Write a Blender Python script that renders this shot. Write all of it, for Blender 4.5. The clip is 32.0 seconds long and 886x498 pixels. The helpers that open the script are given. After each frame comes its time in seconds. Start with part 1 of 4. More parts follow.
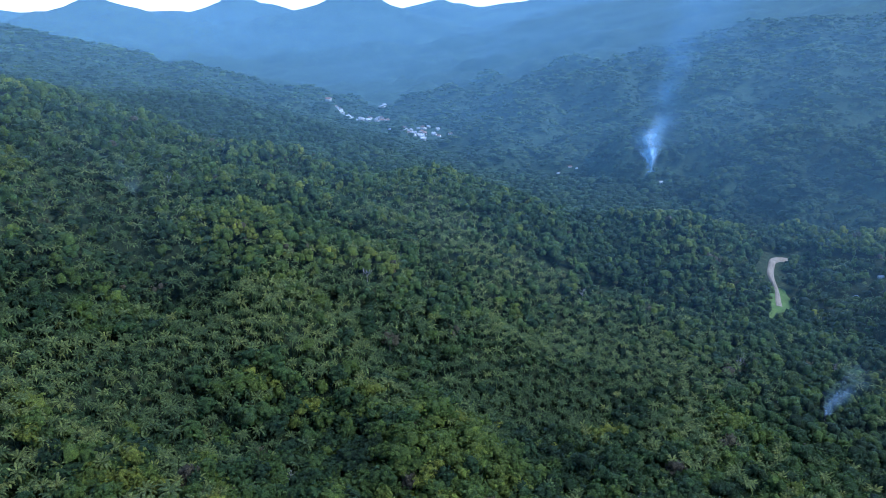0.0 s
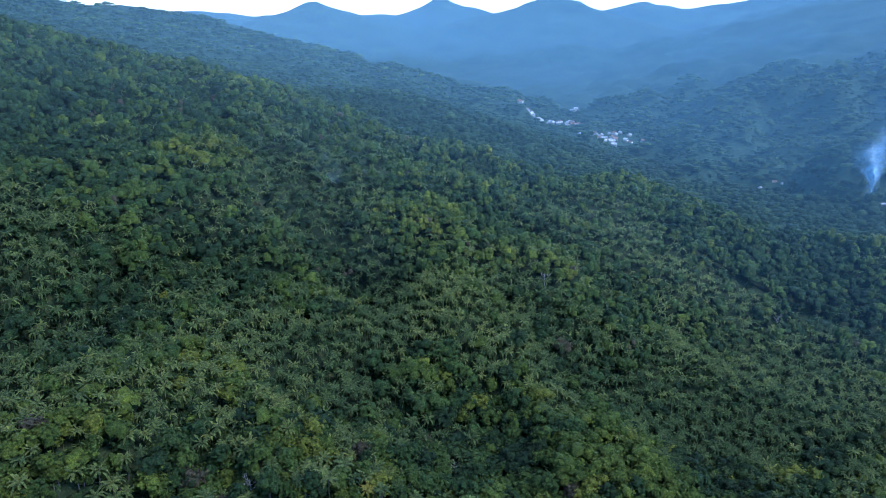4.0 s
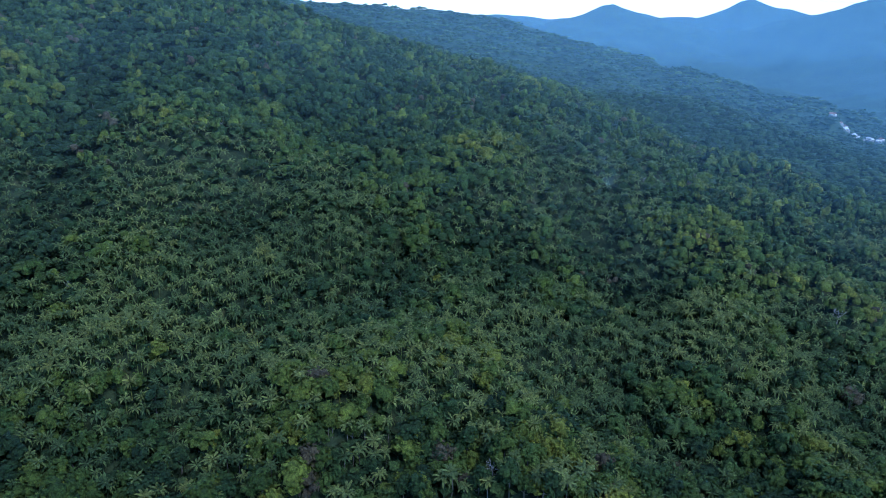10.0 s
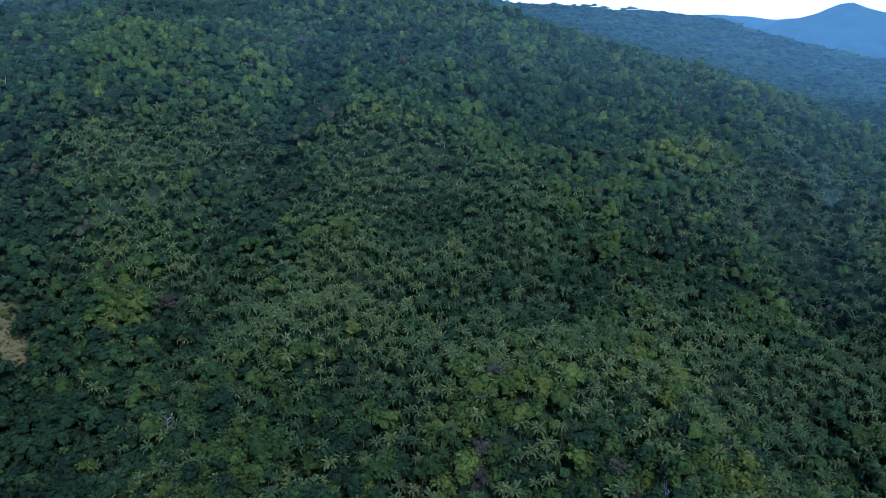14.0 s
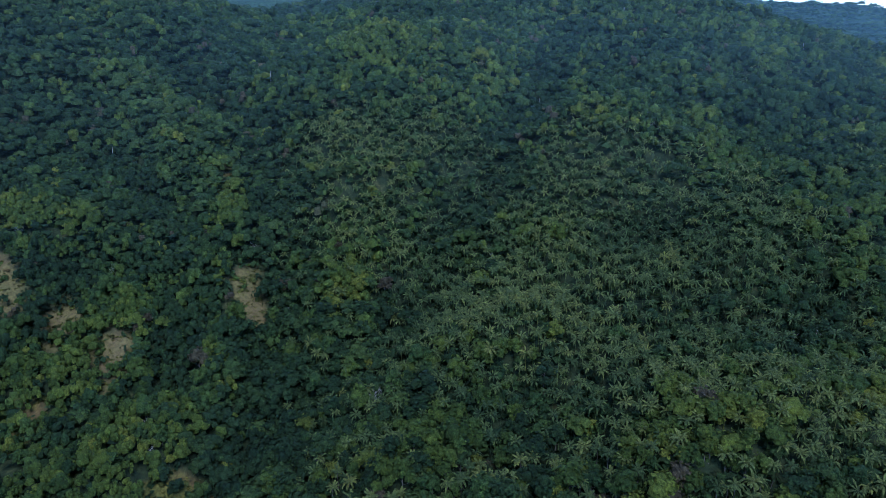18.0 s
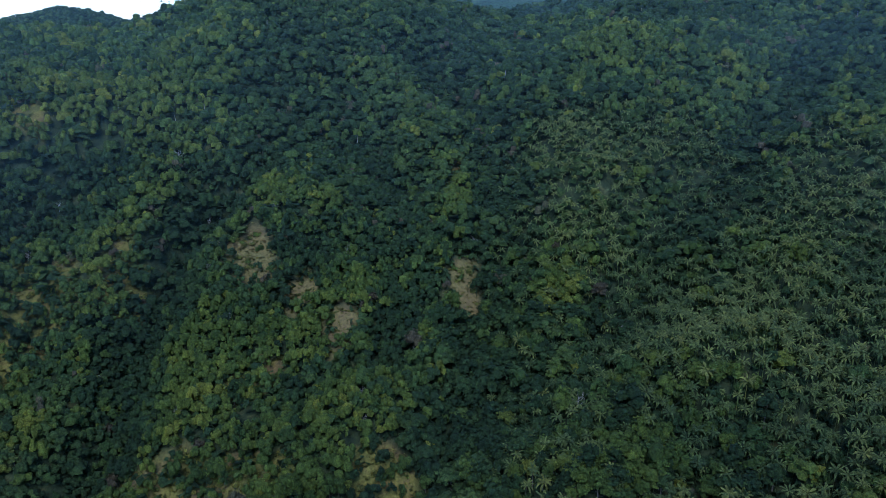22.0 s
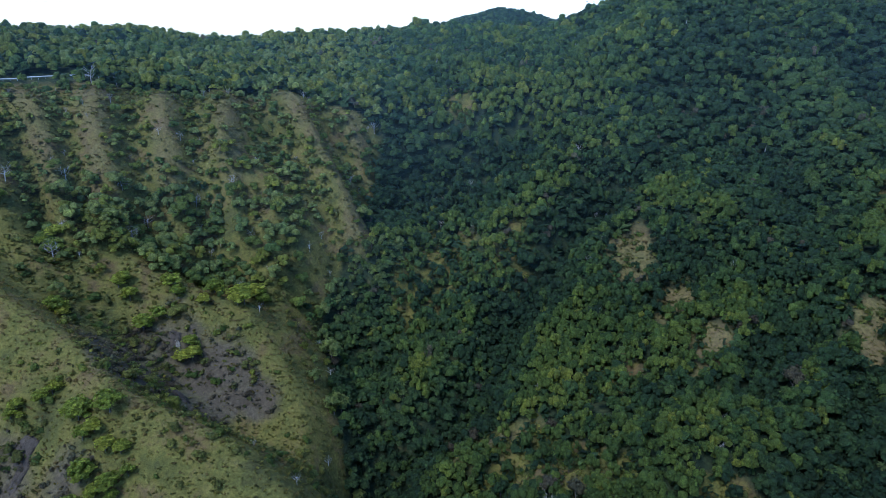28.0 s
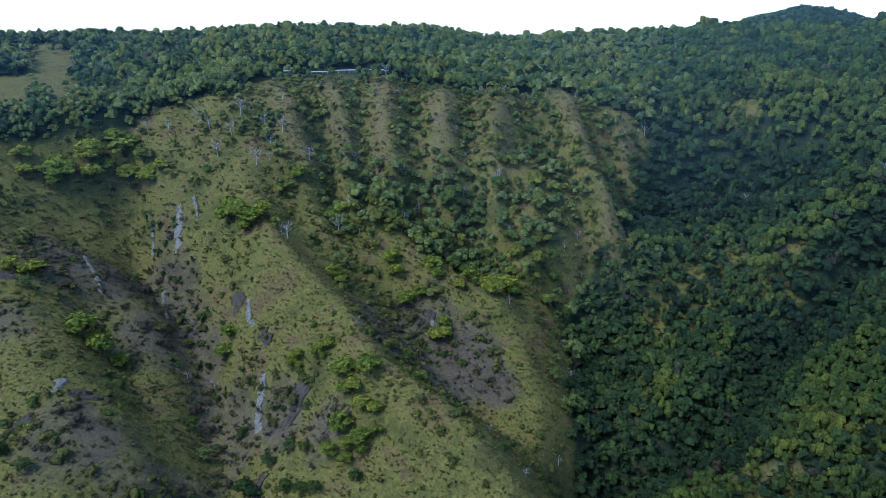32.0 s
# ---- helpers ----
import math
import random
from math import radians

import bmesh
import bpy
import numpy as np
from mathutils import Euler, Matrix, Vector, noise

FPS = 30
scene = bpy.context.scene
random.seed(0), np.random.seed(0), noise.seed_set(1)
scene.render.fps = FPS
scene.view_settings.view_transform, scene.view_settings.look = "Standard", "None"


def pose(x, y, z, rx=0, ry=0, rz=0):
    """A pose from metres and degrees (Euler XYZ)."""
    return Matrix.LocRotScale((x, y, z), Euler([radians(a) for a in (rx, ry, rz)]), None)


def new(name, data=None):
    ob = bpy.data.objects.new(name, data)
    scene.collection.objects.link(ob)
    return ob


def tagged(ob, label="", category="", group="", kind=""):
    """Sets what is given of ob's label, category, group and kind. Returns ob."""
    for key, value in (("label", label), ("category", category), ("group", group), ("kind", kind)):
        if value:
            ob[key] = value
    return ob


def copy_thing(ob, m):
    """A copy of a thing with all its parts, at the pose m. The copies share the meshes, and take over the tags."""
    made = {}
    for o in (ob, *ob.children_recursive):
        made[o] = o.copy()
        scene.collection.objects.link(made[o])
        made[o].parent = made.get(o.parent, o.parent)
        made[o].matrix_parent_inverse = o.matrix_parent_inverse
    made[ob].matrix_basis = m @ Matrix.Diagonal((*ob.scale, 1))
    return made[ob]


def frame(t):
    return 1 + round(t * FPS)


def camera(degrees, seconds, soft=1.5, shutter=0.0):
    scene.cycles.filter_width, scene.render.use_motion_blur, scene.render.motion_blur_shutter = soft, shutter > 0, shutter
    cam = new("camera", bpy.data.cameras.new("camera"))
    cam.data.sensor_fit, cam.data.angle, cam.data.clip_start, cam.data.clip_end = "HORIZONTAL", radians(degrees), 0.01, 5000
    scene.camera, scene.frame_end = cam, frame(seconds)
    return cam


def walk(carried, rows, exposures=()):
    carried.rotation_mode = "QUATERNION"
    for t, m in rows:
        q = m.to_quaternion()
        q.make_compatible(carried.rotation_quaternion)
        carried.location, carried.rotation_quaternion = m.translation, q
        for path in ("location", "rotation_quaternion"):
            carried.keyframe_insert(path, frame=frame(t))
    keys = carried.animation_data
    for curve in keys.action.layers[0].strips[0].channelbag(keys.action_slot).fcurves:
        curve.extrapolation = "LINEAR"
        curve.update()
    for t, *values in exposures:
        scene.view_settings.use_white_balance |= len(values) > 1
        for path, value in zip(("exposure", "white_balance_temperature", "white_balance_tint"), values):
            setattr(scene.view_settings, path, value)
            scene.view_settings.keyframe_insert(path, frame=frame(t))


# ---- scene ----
SKY, SUN = 0.145, 1.8
HAZE_GLOW = (0.012, 0.020, 0.030, 0.040, 0.05, 0.065, 0.085, 0.12, 0.17, 0.23)   # emission that imitates haze on the distant backdrop, valley to horizon
EXPOSURES = [(0, 1.32, 4980, 13), (6, 1.22, 4800, 12), (13, 0.98, 4600, 13), (19, 0.74, 4740, 16), (24, 0.69, 4860, 15), (28, 0.86, 4920, 15), (32, 0.98, 4980, 15)]
HAZE_TINT = (0.41, 0.63, 0.75)   # colour of the translucent shells that stand in for haze
HAZE_SHELLS = ((310, 0.03, 45), (395, 0.05, 50), (490, 0.07, 55), (620, 0.075, 60), (830, 0.11, 70), (1500, 0.20, 90), (2600, 0.20, 120))   # added shells: distance, share that each scatters, height over which it thickens
scene.cycles.transparent_max_bounces = 24
H = 190.0  # height of the eye over the valley floor
cam = camera(64.15, 32.0, soft=0.5)
# seconds, turn to the left, tilt, roll: the camera hovers and turns on the spot
ROWS = [
    (0.0, 0.00, -17.95, 0.01),
    (0.5, 2.15, -17.93, 0.02),
    (1.0, 4.27, -17.90, 0.02),
    (1.5, 6.37, -17.87, 0.01),
    (2.0, 8.40, -17.86, 0.00),
    (2.5, 10.39, -17.84, -0.01),
    (3.0, 12.09, -17.81, -0.04),
    (3.5, 13.61, -17.76, -0.06),
    (5.5, 20.55, -17.70, -0.08),
    (6.0, 22.36, -17.65, -0.09),
    (6.5, 24.19, -17.62, -0.09),
    (7.0, 26.08, -17.60, -0.08),
    (7.5, 28.05, -17.59, -0.06),
    (8.0, 30.02, -17.56, -0.03),
    (8.5, 31.99, -17.55, -0.00),
    (9.0, 33.90, -17.55, 0.01),
    (9.5, 35.78, -17.54, 0.01),
    (10.0, 37.67, -17.52, 0.02),
    (10.5, 39.60, -17.51, 0.02),
    (11.0, 41.61, -17.50, 0.02),
    (11.5, 43.66, -17.49, 0.01),
    (12.0, 45.69, -17.47, 0.00),
    (12.5, 47.72, -17.46, -0.01),
    (13.0, 49.67, -17.45, -0.01),
    (13.5, 51.57, -17.45, -0.01),
    (14.0, 53.56, -17.45, -0.01),
    (14.5, 55.62, -17.44, 0.00),
    (16.5, 64.23, -17.44, 0.02),
    (17.0, 66.61, -17.44, 0.05),
    (17.5, 69.03, -17.44, 0.06),
    (18.0, 71.32, -17.45, 0.06),
    (18.5, 73.47, -17.45, 0.06),
    (19.0, 75.63, -17.44, 0.06),
    (19.5, 77.80, -17.43, 0.07),
    (20.0, 80.11, -17.43, 0.08),
    (20.5, 82.52, -17.43, 0.07),
    (21.0, 84.95, -17.44, 0.05),
    (21.5, 87.29, -17.44, 0.03),
    (22.0, 89.58, -17.45, 0.01),
    (22.5, 91.86, -17.46, 0.00),
    (23.0, 94.12, -17.45, -0.01),
    (23.5, 96.52, -17.46, -0.03),
    (24.0, 99.03, -17.46, -0.05),
    (24.5, 101.77, -17.46, -0.05),
    (25.0, 104.55, -17.48, -0.03),
    (25.5, 107.32, -17.51, -0.02),
    (27.5, 118.34, -17.52, -0.01),
    (28.0, 121.09, -17.52, -0.02),
    (28.5, 123.77, -17.52, -0.04),
    (29.0, 126.37, -17.51, -0.05),
    (29.5, 128.98, -17.51, -0.06),
    (30.0, 131.61, -17.52, -0.06),
    (30.5, 134.27, -17.52, -0.05),
    (31.0, 137.01, -17.52, -0.04),
    (31.5, 139.81, -17.53, -0.02),
    (32.0, 142.49, -17.55, 0.01),
]
walk(cam, [(t, pose(0, 0, H, 90 + tilt, 0, turn) @ pose(0, 0, 0, 0, 0, lean)) for t, turn, tilt, lean in ROWS], EXPOSURES)

# ---- world, sun ----
SUN_TURN, SUN_HIGH = 262.0, 54.0   # degrees: turned left from the first view, over the horizon
world = bpy.data.worlds.new("sky")
scene.world = world
world.use_nodes = True
wn, wl = world.node_tree.nodes, world.node_tree.links
sky = wn.new("ShaderNodeTexSky")
sky.sky_type, sky.sun_disc = "NISHITA", False
sky.sun_elevation, sky.sun_rotation = radians(SUN_HIGH), radians(-SUN_TURN)
sky.air_density, sky.dust_density, sky.ozone_density = 1.0, 0.1, 3.0
wn["Background"].inputs["Strength"].default_value = SKY
wl.new(sky.outputs[0], wn["Background"].inputs["Color"])
lamp = bpy.data.lights.new("sun", "SUN")
lamp.energy, lamp.angle, lamp.color = SUN, radians(28), (1.0, 0.94, 0.82)
sun = new("sun", lamp)
sun.rotation_euler = Euler((radians(90 - SUN_HIGH), 0, radians(SUN_TURN + 180)))


# ---- materials ----
def blank(name):
    m = bpy.data.materials.new(name)
    m.use_nodes = True
    return m, m.node_tree.nodes, m.node_tree.links, m.node_tree.nodes["Principled BSDF"]


def ramp(n, l, fac, stops):
    r = n.new("ShaderNodeValToRGB")
    while len(r.color_ramp.elements) < len(stops):
        r.color_ramp.elements.new(1.0)
    for e, (p, c) in zip(r.color_ramp.elements, stops):
        e.position, e.color = p, (*c, 1)
    l.new(fac, r.inputs[0])
    return r.outputs[0]


def noise_tex(n, l, scale, detail=4.0, rough=0.6, coord="Object"):
    c = n.new("ShaderNodeTexCoord")
    t = n.new("ShaderNodeTexNoise")
    t.inputs["Scale"].default_value, t.inputs["Detail"].default_value, t.inputs["Roughness"].default_value = scale, detail, rough
    l.new(c.outputs[coord], t.inputs["Vector"])
    return t.outputs["Fac"]


def mix(n, l, fac, a, b, blend="MIX"):
    m = n.new("ShaderNodeMix")
    m.data_type, m.blend_type = "RGBA", blend
    for sock, v in ((m.inputs[0], fac), (m.inputs[6], a), (m.inputs[7], b)):
        if isinstance(v, (int, float)):
            sock.default_value = v
        elif isinstance(v, tuple):
            sock.default_value = (*v, 1)
        else:
            l.new(v, sock)
    return m.outputs[2]


def foliage(name, stops, glow=None, patch=0.35):
    """Leaves: one tone per tree, mottled inside the crown."""
    m, n, l, b = blank(name)
    at = n.new("ShaderNodeAttribute")
    at.attribute_name = "tone"
    oi = n.new("ShaderNodeObjectInfo")
    use = n.new("ShaderNodeMath")   # joined woods carry 1 + tone, single trees take their own random tone
    use.operation = "GREATER_THAN"
    l.new(at.outputs["Fac"], use.inputs[0])
    use.inputs[1].default_value = 0.5
    low = n.new("ShaderNodeMath")
    low.operation = "SUBTRACT"
    l.new(at.outputs["Fac"], low.inputs[0])
    low.inputs[1].default_value = 1.0
    fr = n.new("ShaderNodeMix")
    l.new(use.outputs[0], fr.inputs[0])
    l.new(oi.outputs["Random"], fr.inputs[2])
    l.new(low.outputs[0], fr.inputs[3])
    col = ramp(n, l, fr.outputs[0], stops)
    mott = ramp(n, l, noise_tex(n, l, 2.1, 5, 0.8), [(0.36, (1 - 1.7 * patch,) * 3), (0.5, (1, 1, 1)), (0.66, (1 + 2.0 * patch, 1 + 2.0 * patch, 1 + 1.3 * patch))])
    col = mix(n, l, 1.0, col, ramp(n, l, noise_tex(n, l, 0.5, 3, 0.7), [(0.36, (0.74, 0.77, 0.8)), (0.5, (1, 1, 1)), (0.66, (1.3, 1.27, 1.18))]), "MULTIPLY")
    isl = n.new("ShaderNodeNewGeometry")
    leaf = ramp(n, l, isl.outputs["Random Per Island"], [(0.0, (0.78, 0.80, 0.84)), (0.7, (1.03, 1.03, 1.0)), (1.0, (1.4, 1.36, 1.2))])
    col = mix(n, l, 1.0, mix(n, l, 1.0, col, mott, "MULTIPLY"), leaf, "MULTIPLY")
    l.new(col, b.inputs["Base Color"])
    bp = n.new("ShaderNodeBump")
    bp.inputs["Strength"].default_value, bp.inputs["Distance"].default_value = 1.0, 2.2
    l.new(noise_tex(n, l, 1.3, 5, 0.8), bp.inputs["Height"])
    l.new(bp.outputs[0], b.inputs["Normal"])
    b.inputs["Roughness"].default_value = 0.55
    b.inputs["Specular IOR Level"].default_value = 0.16
    thin, both = n.new("ShaderNodeBsdfTranslucent"), n.new("ShaderNodeMixShader")   # light comes through the leaves
    l.new(mix(n, l, 1.0, col, (1.15, 1.2, 0.75), "MULTIPLY"), thin.inputs["Color"])
    both.inputs[0].default_value = 0.2
    l.new(b.outputs[0], both.inputs[1])
    l.new(thin.outputs[0], both.inputs[2])
    l.new(both.outputs[0], n["Material Output"].inputs["Surface"])
    # far leaves emit a haze colour of their own
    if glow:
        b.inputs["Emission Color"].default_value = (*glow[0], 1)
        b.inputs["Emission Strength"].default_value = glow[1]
    return m


def mottled(name, stops, scale, rough=0.9, bump=0.3, fine=6.0, glow=None):
    m, n, l, b = blank(name)
    a = noise_tex(n, l, scale, 6, 0.65)
    f = noise_tex(n, l, scale * fine, 4, 0.7)
    col = ramp(n, l, a, stops)
    tint = ramp(n, l, f, [(0.3, (0.6, 0.6, 0.6)), (0.7, (1.35, 1.35, 1.3))])
    l.new(mix(n, l, 1.0, col, tint, "MULTIPLY"), b.inputs["Base Color"])
    b.inputs["Roughness"].default_value = rough
    b.inputs["Specular IOR Level"].default_value = 0.2
    bp = n.new("ShaderNodeBump")
    bp.inputs["Strength"].default_value, bp.inputs["Distance"].default_value = bump, 0.6
    l.new(f, bp.inputs["Height"])
    l.new(bp.outputs[0], b.inputs["Normal"])
    # far slopes emit a haze colour of their own
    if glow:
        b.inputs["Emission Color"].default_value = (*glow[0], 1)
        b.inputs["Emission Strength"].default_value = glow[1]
    return m


HAZES = [(0.19 - 0.03 * f, 0.30 + 0.01 * f, 0.36 + 0.20 * f) for f in (0.0, 0.1, 0.25, 0.4, 0.6, 0.8, 1.0, 1.0, 1.0, 1.0)]   # haze colour of that emission, bluer with distance
BROAD = [(0.0, (0.032, 0.056, 0.024)), (0.3, (0.045, 0.080, 0.028)), (0.55, (0.074, 0.120, 0.034)), (0.78, (0.104, 0.154, 0.036)), (0.95, (0.120, 0.165, 0.034)), (0.985, (0.170, 0.185, 0.030)), (1.0, (0.10, 0.09, 0.045))]
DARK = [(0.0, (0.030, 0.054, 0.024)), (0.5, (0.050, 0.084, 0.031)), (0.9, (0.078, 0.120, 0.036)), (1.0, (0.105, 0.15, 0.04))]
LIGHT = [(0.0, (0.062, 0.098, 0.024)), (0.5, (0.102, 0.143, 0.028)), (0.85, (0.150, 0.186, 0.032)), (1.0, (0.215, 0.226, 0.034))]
# leaf colours paled and greyed to imitate haze before the escarpment
HAZED_LEAF = [(0.0, (0.096, 0.138, 0.046)), (0.5, (0.148, 0.194, 0.058)), (0.85, (0.196, 0.238, 0.066)), (1.0, (0.235, 0.27, 0.068))]
PALM = [(0.0, (0.084, 0.124, 0.047)), (0.35, (0.130, 0.174, 0.060)), (0.6, (0.175, 0.216, 0.068)), (0.9, (0.222, 0.256, 0.076)), (0.98, (0.21, 0.228, 0.06)), (1.0, (0.33, 0.29, 0.055))]
DRY = [(0.0, (0.092, 0.078, 0.050)), (0.6, (0.130, 0.110, 0.068)), (1.0, (0.10, 0.105, 0.055))]
M_BUSH = foliage("bush_leaves", [(0.0, (0.19, 0.24, 0.032)), (0.5, (0.28, 0.32, 0.040)), (1.0, (0.37, 0.375, 0.045))])
M_HAZED_LEAF = foliage("hazed_leaves", HAZED_LEAF)
M_BROAD, M_DARK, M_LIGHT, M_PALM, M_DRY = foliage("mixed_leaves", BROAD), foliage("dark_leaves", DARK), foliage("light_leaves", LIGHT), foliage("palm_fronds", PALM), foliage("dry_twigs", DRY)
M_TUFT = foliage("grass_tufts", [(0.0, (0.070, 0.072, 0.018)), (0.4, (0.122, 0.116, 0.023)), (0.7, (0.160, 0.146, 0.027)), (1.0, (0.18, 0.128, 0.046))])
M_SCRUB = foliage("scrub_leaves", [(0.0, (0.100, 0.108, 0.030)), (0.4, (0.140, 0.148, 0.036)), (0.8, (0.178, 0.184, 0.040)), (1.0, (0.21, 0.212, 0.045))])
M_TRUNK = mottled("bark", [(0.3, (0.10, 0.085, 0.07)), (0.7, (0.20, 0.18, 0.15))], 1.5)
M_PALE = mottled("pale_bark", [(0.3, (0.30, 0.28, 0.25)), (0.7, (0.48, 0.46, 0.42))], 1.5)


def land():
    """Woods floor, dry grass, straw and bare earth, frayed where they meet."""
    m, n, l, b = blank("land")
    fray, fine, grit = noise_tex(n, l, 0.16, 6, 0.7), noise_tex(n, l, 0.9, 5, 0.75), noise_tex(n, l, 3.2, 3, 0.7)
    tint = ramp(n, l, fine, [(0.3, (0.5, 0.5, 0.5)), (0.5, (1, 1, 1)), (0.7, (1.5, 1.5, 1.4))])
    col = ramp(n, l, fray, [(0.35, (0.018, 0.028, 0.014)), (0.65, (0.038, 0.052, 0.020))])
    broad = noise_tex(n, l, 0.06, 6, 0.72)
    for name, stops in (("grass", [(0.28, (0.050, 0.050, 0.017)), (0.42, (0.094, 0.092, 0.021)), (0.52, (0.132, 0.118, 0.026)), (0.62, (0.120, 0.086, 0.032)), (0.74, (0.074, 0.056, 0.028))]),
                        ("straw", [(0.3, (0.088, 0.084, 0.026)), (0.5, (0.138, 0.112, 0.038)), (0.7, (0.134, 0.092, 0.044))]),
                        ("earth", [(0.3, (0.058, 0.046, 0.030)), (0.5, (0.096, 0.077, 0.047)), (0.65, (0.092, 0.084, 0.034))])):
        at = n.new("ShaderNodeAttribute")
        at.attribute_name = name
        add = n.new("ShaderNodeMath")   # the share, frayed by the noise
        add.operation = "MULTIPLY_ADD"
        l.new(fray, add.inputs[0])
        add.inputs[1].default_value = 0.8
        l.new(at.outputs["Fac"], add.inputs[2])
        edge = ramp(n, l, add.outputs[0], [(0.45, (0, 0, 0)), (0.999, (1, 1, 1))])
        col = mix(n, l, edge, col, ramp(n, l, broad, stops))
    l.new(mix(n, l, 1.0, col, tint, "MULTIPLY"), b.inputs["Base Color"])
    b.inputs["Roughness"].default_value = 0.95
    b.inputs["Specular IOR Level"].default_value = 0.15
    bp = n.new("ShaderNodeBump")
    bp.inputs["Strength"].default_value, bp.inputs["Distance"].default_value = 0.8, 0.8
    l.new(mix(n, l, 0.5, fine, grit), bp.inputs["Height"])
    l.new(bp.outputs[0], b.inputs["Normal"])
    return m


M_LAND = land()
M_SAND = mottled("sandy_track", [(0.3, (0.20, 0.165, 0.12)), (0.7, (0.29, 0.24, 0.18))], 0.2)
M_MEADOW = mottled("meadow_grass", [(0.3, (0.07, 0.115, 0.03)), (0.7, (0.115, 0.17, 0.04))], 0.1)
M_ROCK = mottled("limestone", [(0.3, (0.15, 0.14, 0.11)), (0.7, (0.27, 0.255, 0.205))], 0.6, bump=0.9)
M_DARKROCK = mottled("dark_rock", [(0.3, (0.046, 0.038, 0.028)), (0.7, (0.100, 0.080, 0.058))], 0.5, bump=0.8)
FARW = [(0.3, (0.018, 0.034, 0.020)), (0.5, (0.028, 0.050, 0.026)), (0.7, (0.042, 0.068, 0.031))]
FARL = [(0.0, (0.032, 0.058, 0.029)), (0.5, (0.044, 0.078, 0.034)), (0.85, (0.062, 0.100, 0.038)), (1.0, (0.088, 0.125, 0.042))]
BAND_WORDS = ("riverside", "groves", "meadows", "valley", "village", "slopes", "foothills", "hills", "mountains", "horizon")
# same woods and leaves for each distance band, with more haze emission
M_HILL = [mottled("far_woods_hazed_" + w, FARW, s, fine=5, bump=0.8, glow=(h, g)) for w, s, g, h in zip(BAND_WORDS, (0.05, 0.05, 0.045, 0.045, 0.04, 0.05, 0.04, 0.025, 0.012, 0.006), HAZE_GLOW, HAZES)]
M_FARTREE = [foliage(w + "_far_leaves_hazed", FARL, (h, g), 0.2) for w, g, h in zip(BAND_WORDS[:8], HAZE_GLOW, HAZES)]


# ---- the lie of the land ----
def at_polar(turn, r):
    a = np.radians(turn)
    return -r * np.sin(a), r * np.cos(a)


def hashed(i, j, seed):
    v = np.sin(i * 127.1 + j * 311.7 + seed * 74.7) * 43758.5453
    return v - np.floor(v)


def value_noise(x, y, size, seed=0):
    u, v = x / size, y / size
    i, j = np.floor(u), np.floor(v)
    a, b = u - i, v - j
    a, b = a * a * (3 - 2 * a), b * b * (3 - 2 * b)
    return (hashed(i, j, seed) * (1 - a) + hashed(i + 1, j, seed) * a) * (1 - b) + (hashed(i, j + 1, seed) * (1 - a) + hashed(i + 1, j + 1, seed) * a) * b


def rolling(x, y, size, seed=0, octaves=4):
    out, amp, tot = 0.0, 1.0, 0.0
    for k in range(octaves):
        out, tot = out + amp * value_noise(x, y, size, seed + k), tot + amp
        size, amp = size * 0.5, amp * 0.5
    return out / tot * 2 - 1


def turned(x, y):
    return np.degrees(np.arctan2(-x, y)) % 360


def smooth(v, a, b):
    return np.clip((v - a) / (b - a), 0, 1)


# each spine: (slope near the crest, how far that reaches, slope beyond, roundness), then turn, distance, height along the crest
VALLEY_RIDGES = [
    # long wooded ridge that falls towards the village
    ((0.32, 150, 0.32, 20), [(66, 800, 250), (58, 700, 226), (52, 640, 203), (46, 640, 184), (41, 660, 172), (36, 690, 152), (31, 720, 128), (28, 750, 122), (19, 850, 108), (12.7, 980, 64), (8, 1070, 22), (4.4, 1150, 0)]),
    # low spur under the camera with its knolls
    ((0.16, 90, 0.24, 30), [(70, 60, 52), (40, 170, 36), (14, 300, 30), (1, 470, 30), (-8, 590, 12)]),
    # two knolls before the valley floor
    ((0.30, 60, 0.40, 25), [(6, 520, 62), (2.5, 500, 69), (-2, 505, 60)]),
    ((0.48, 50, 0.50, 22), [(-15.5, 545, 41), (-18.3, 540, 47), (-21, 548, 40)]),
    ((0.14, 60, 0.22, 25), [(-2, 120, 40), (-22, 260, 20), (-18, 560, 14), (-12, 700, 4)]),
]
NEAR_HILLS = [
    # bluish ridge farther back
    ((0.26, 200, 0.26, 40), [(54, 1500, 260), (49, 1500, 235), (37, 1650, 220), (33, 1700, 190), (30, 1750, 160), (19, 1900, 62), (12, 2050, 16)]),
    # rounded green cone
    ((0.50, 60, 0.46, 26), [(75.8, 520, 180), (77, 440, 128), (78, 340, 84), (80, 240, 46)]),
    ((0.40, 60, 0.40, 26), [(75.8, 520, 180), (70, 600, 186), (66, 800, 236)]),
    # mountain behind it
    ((0.45, 120, 0.5, 30), [(66, 800, 236), (75, 900, 240), (84, 860, 205), (88.6, 760, 204), (98, 660, 222), (102.5, 690, 222), (106, 740, 192)]),
]
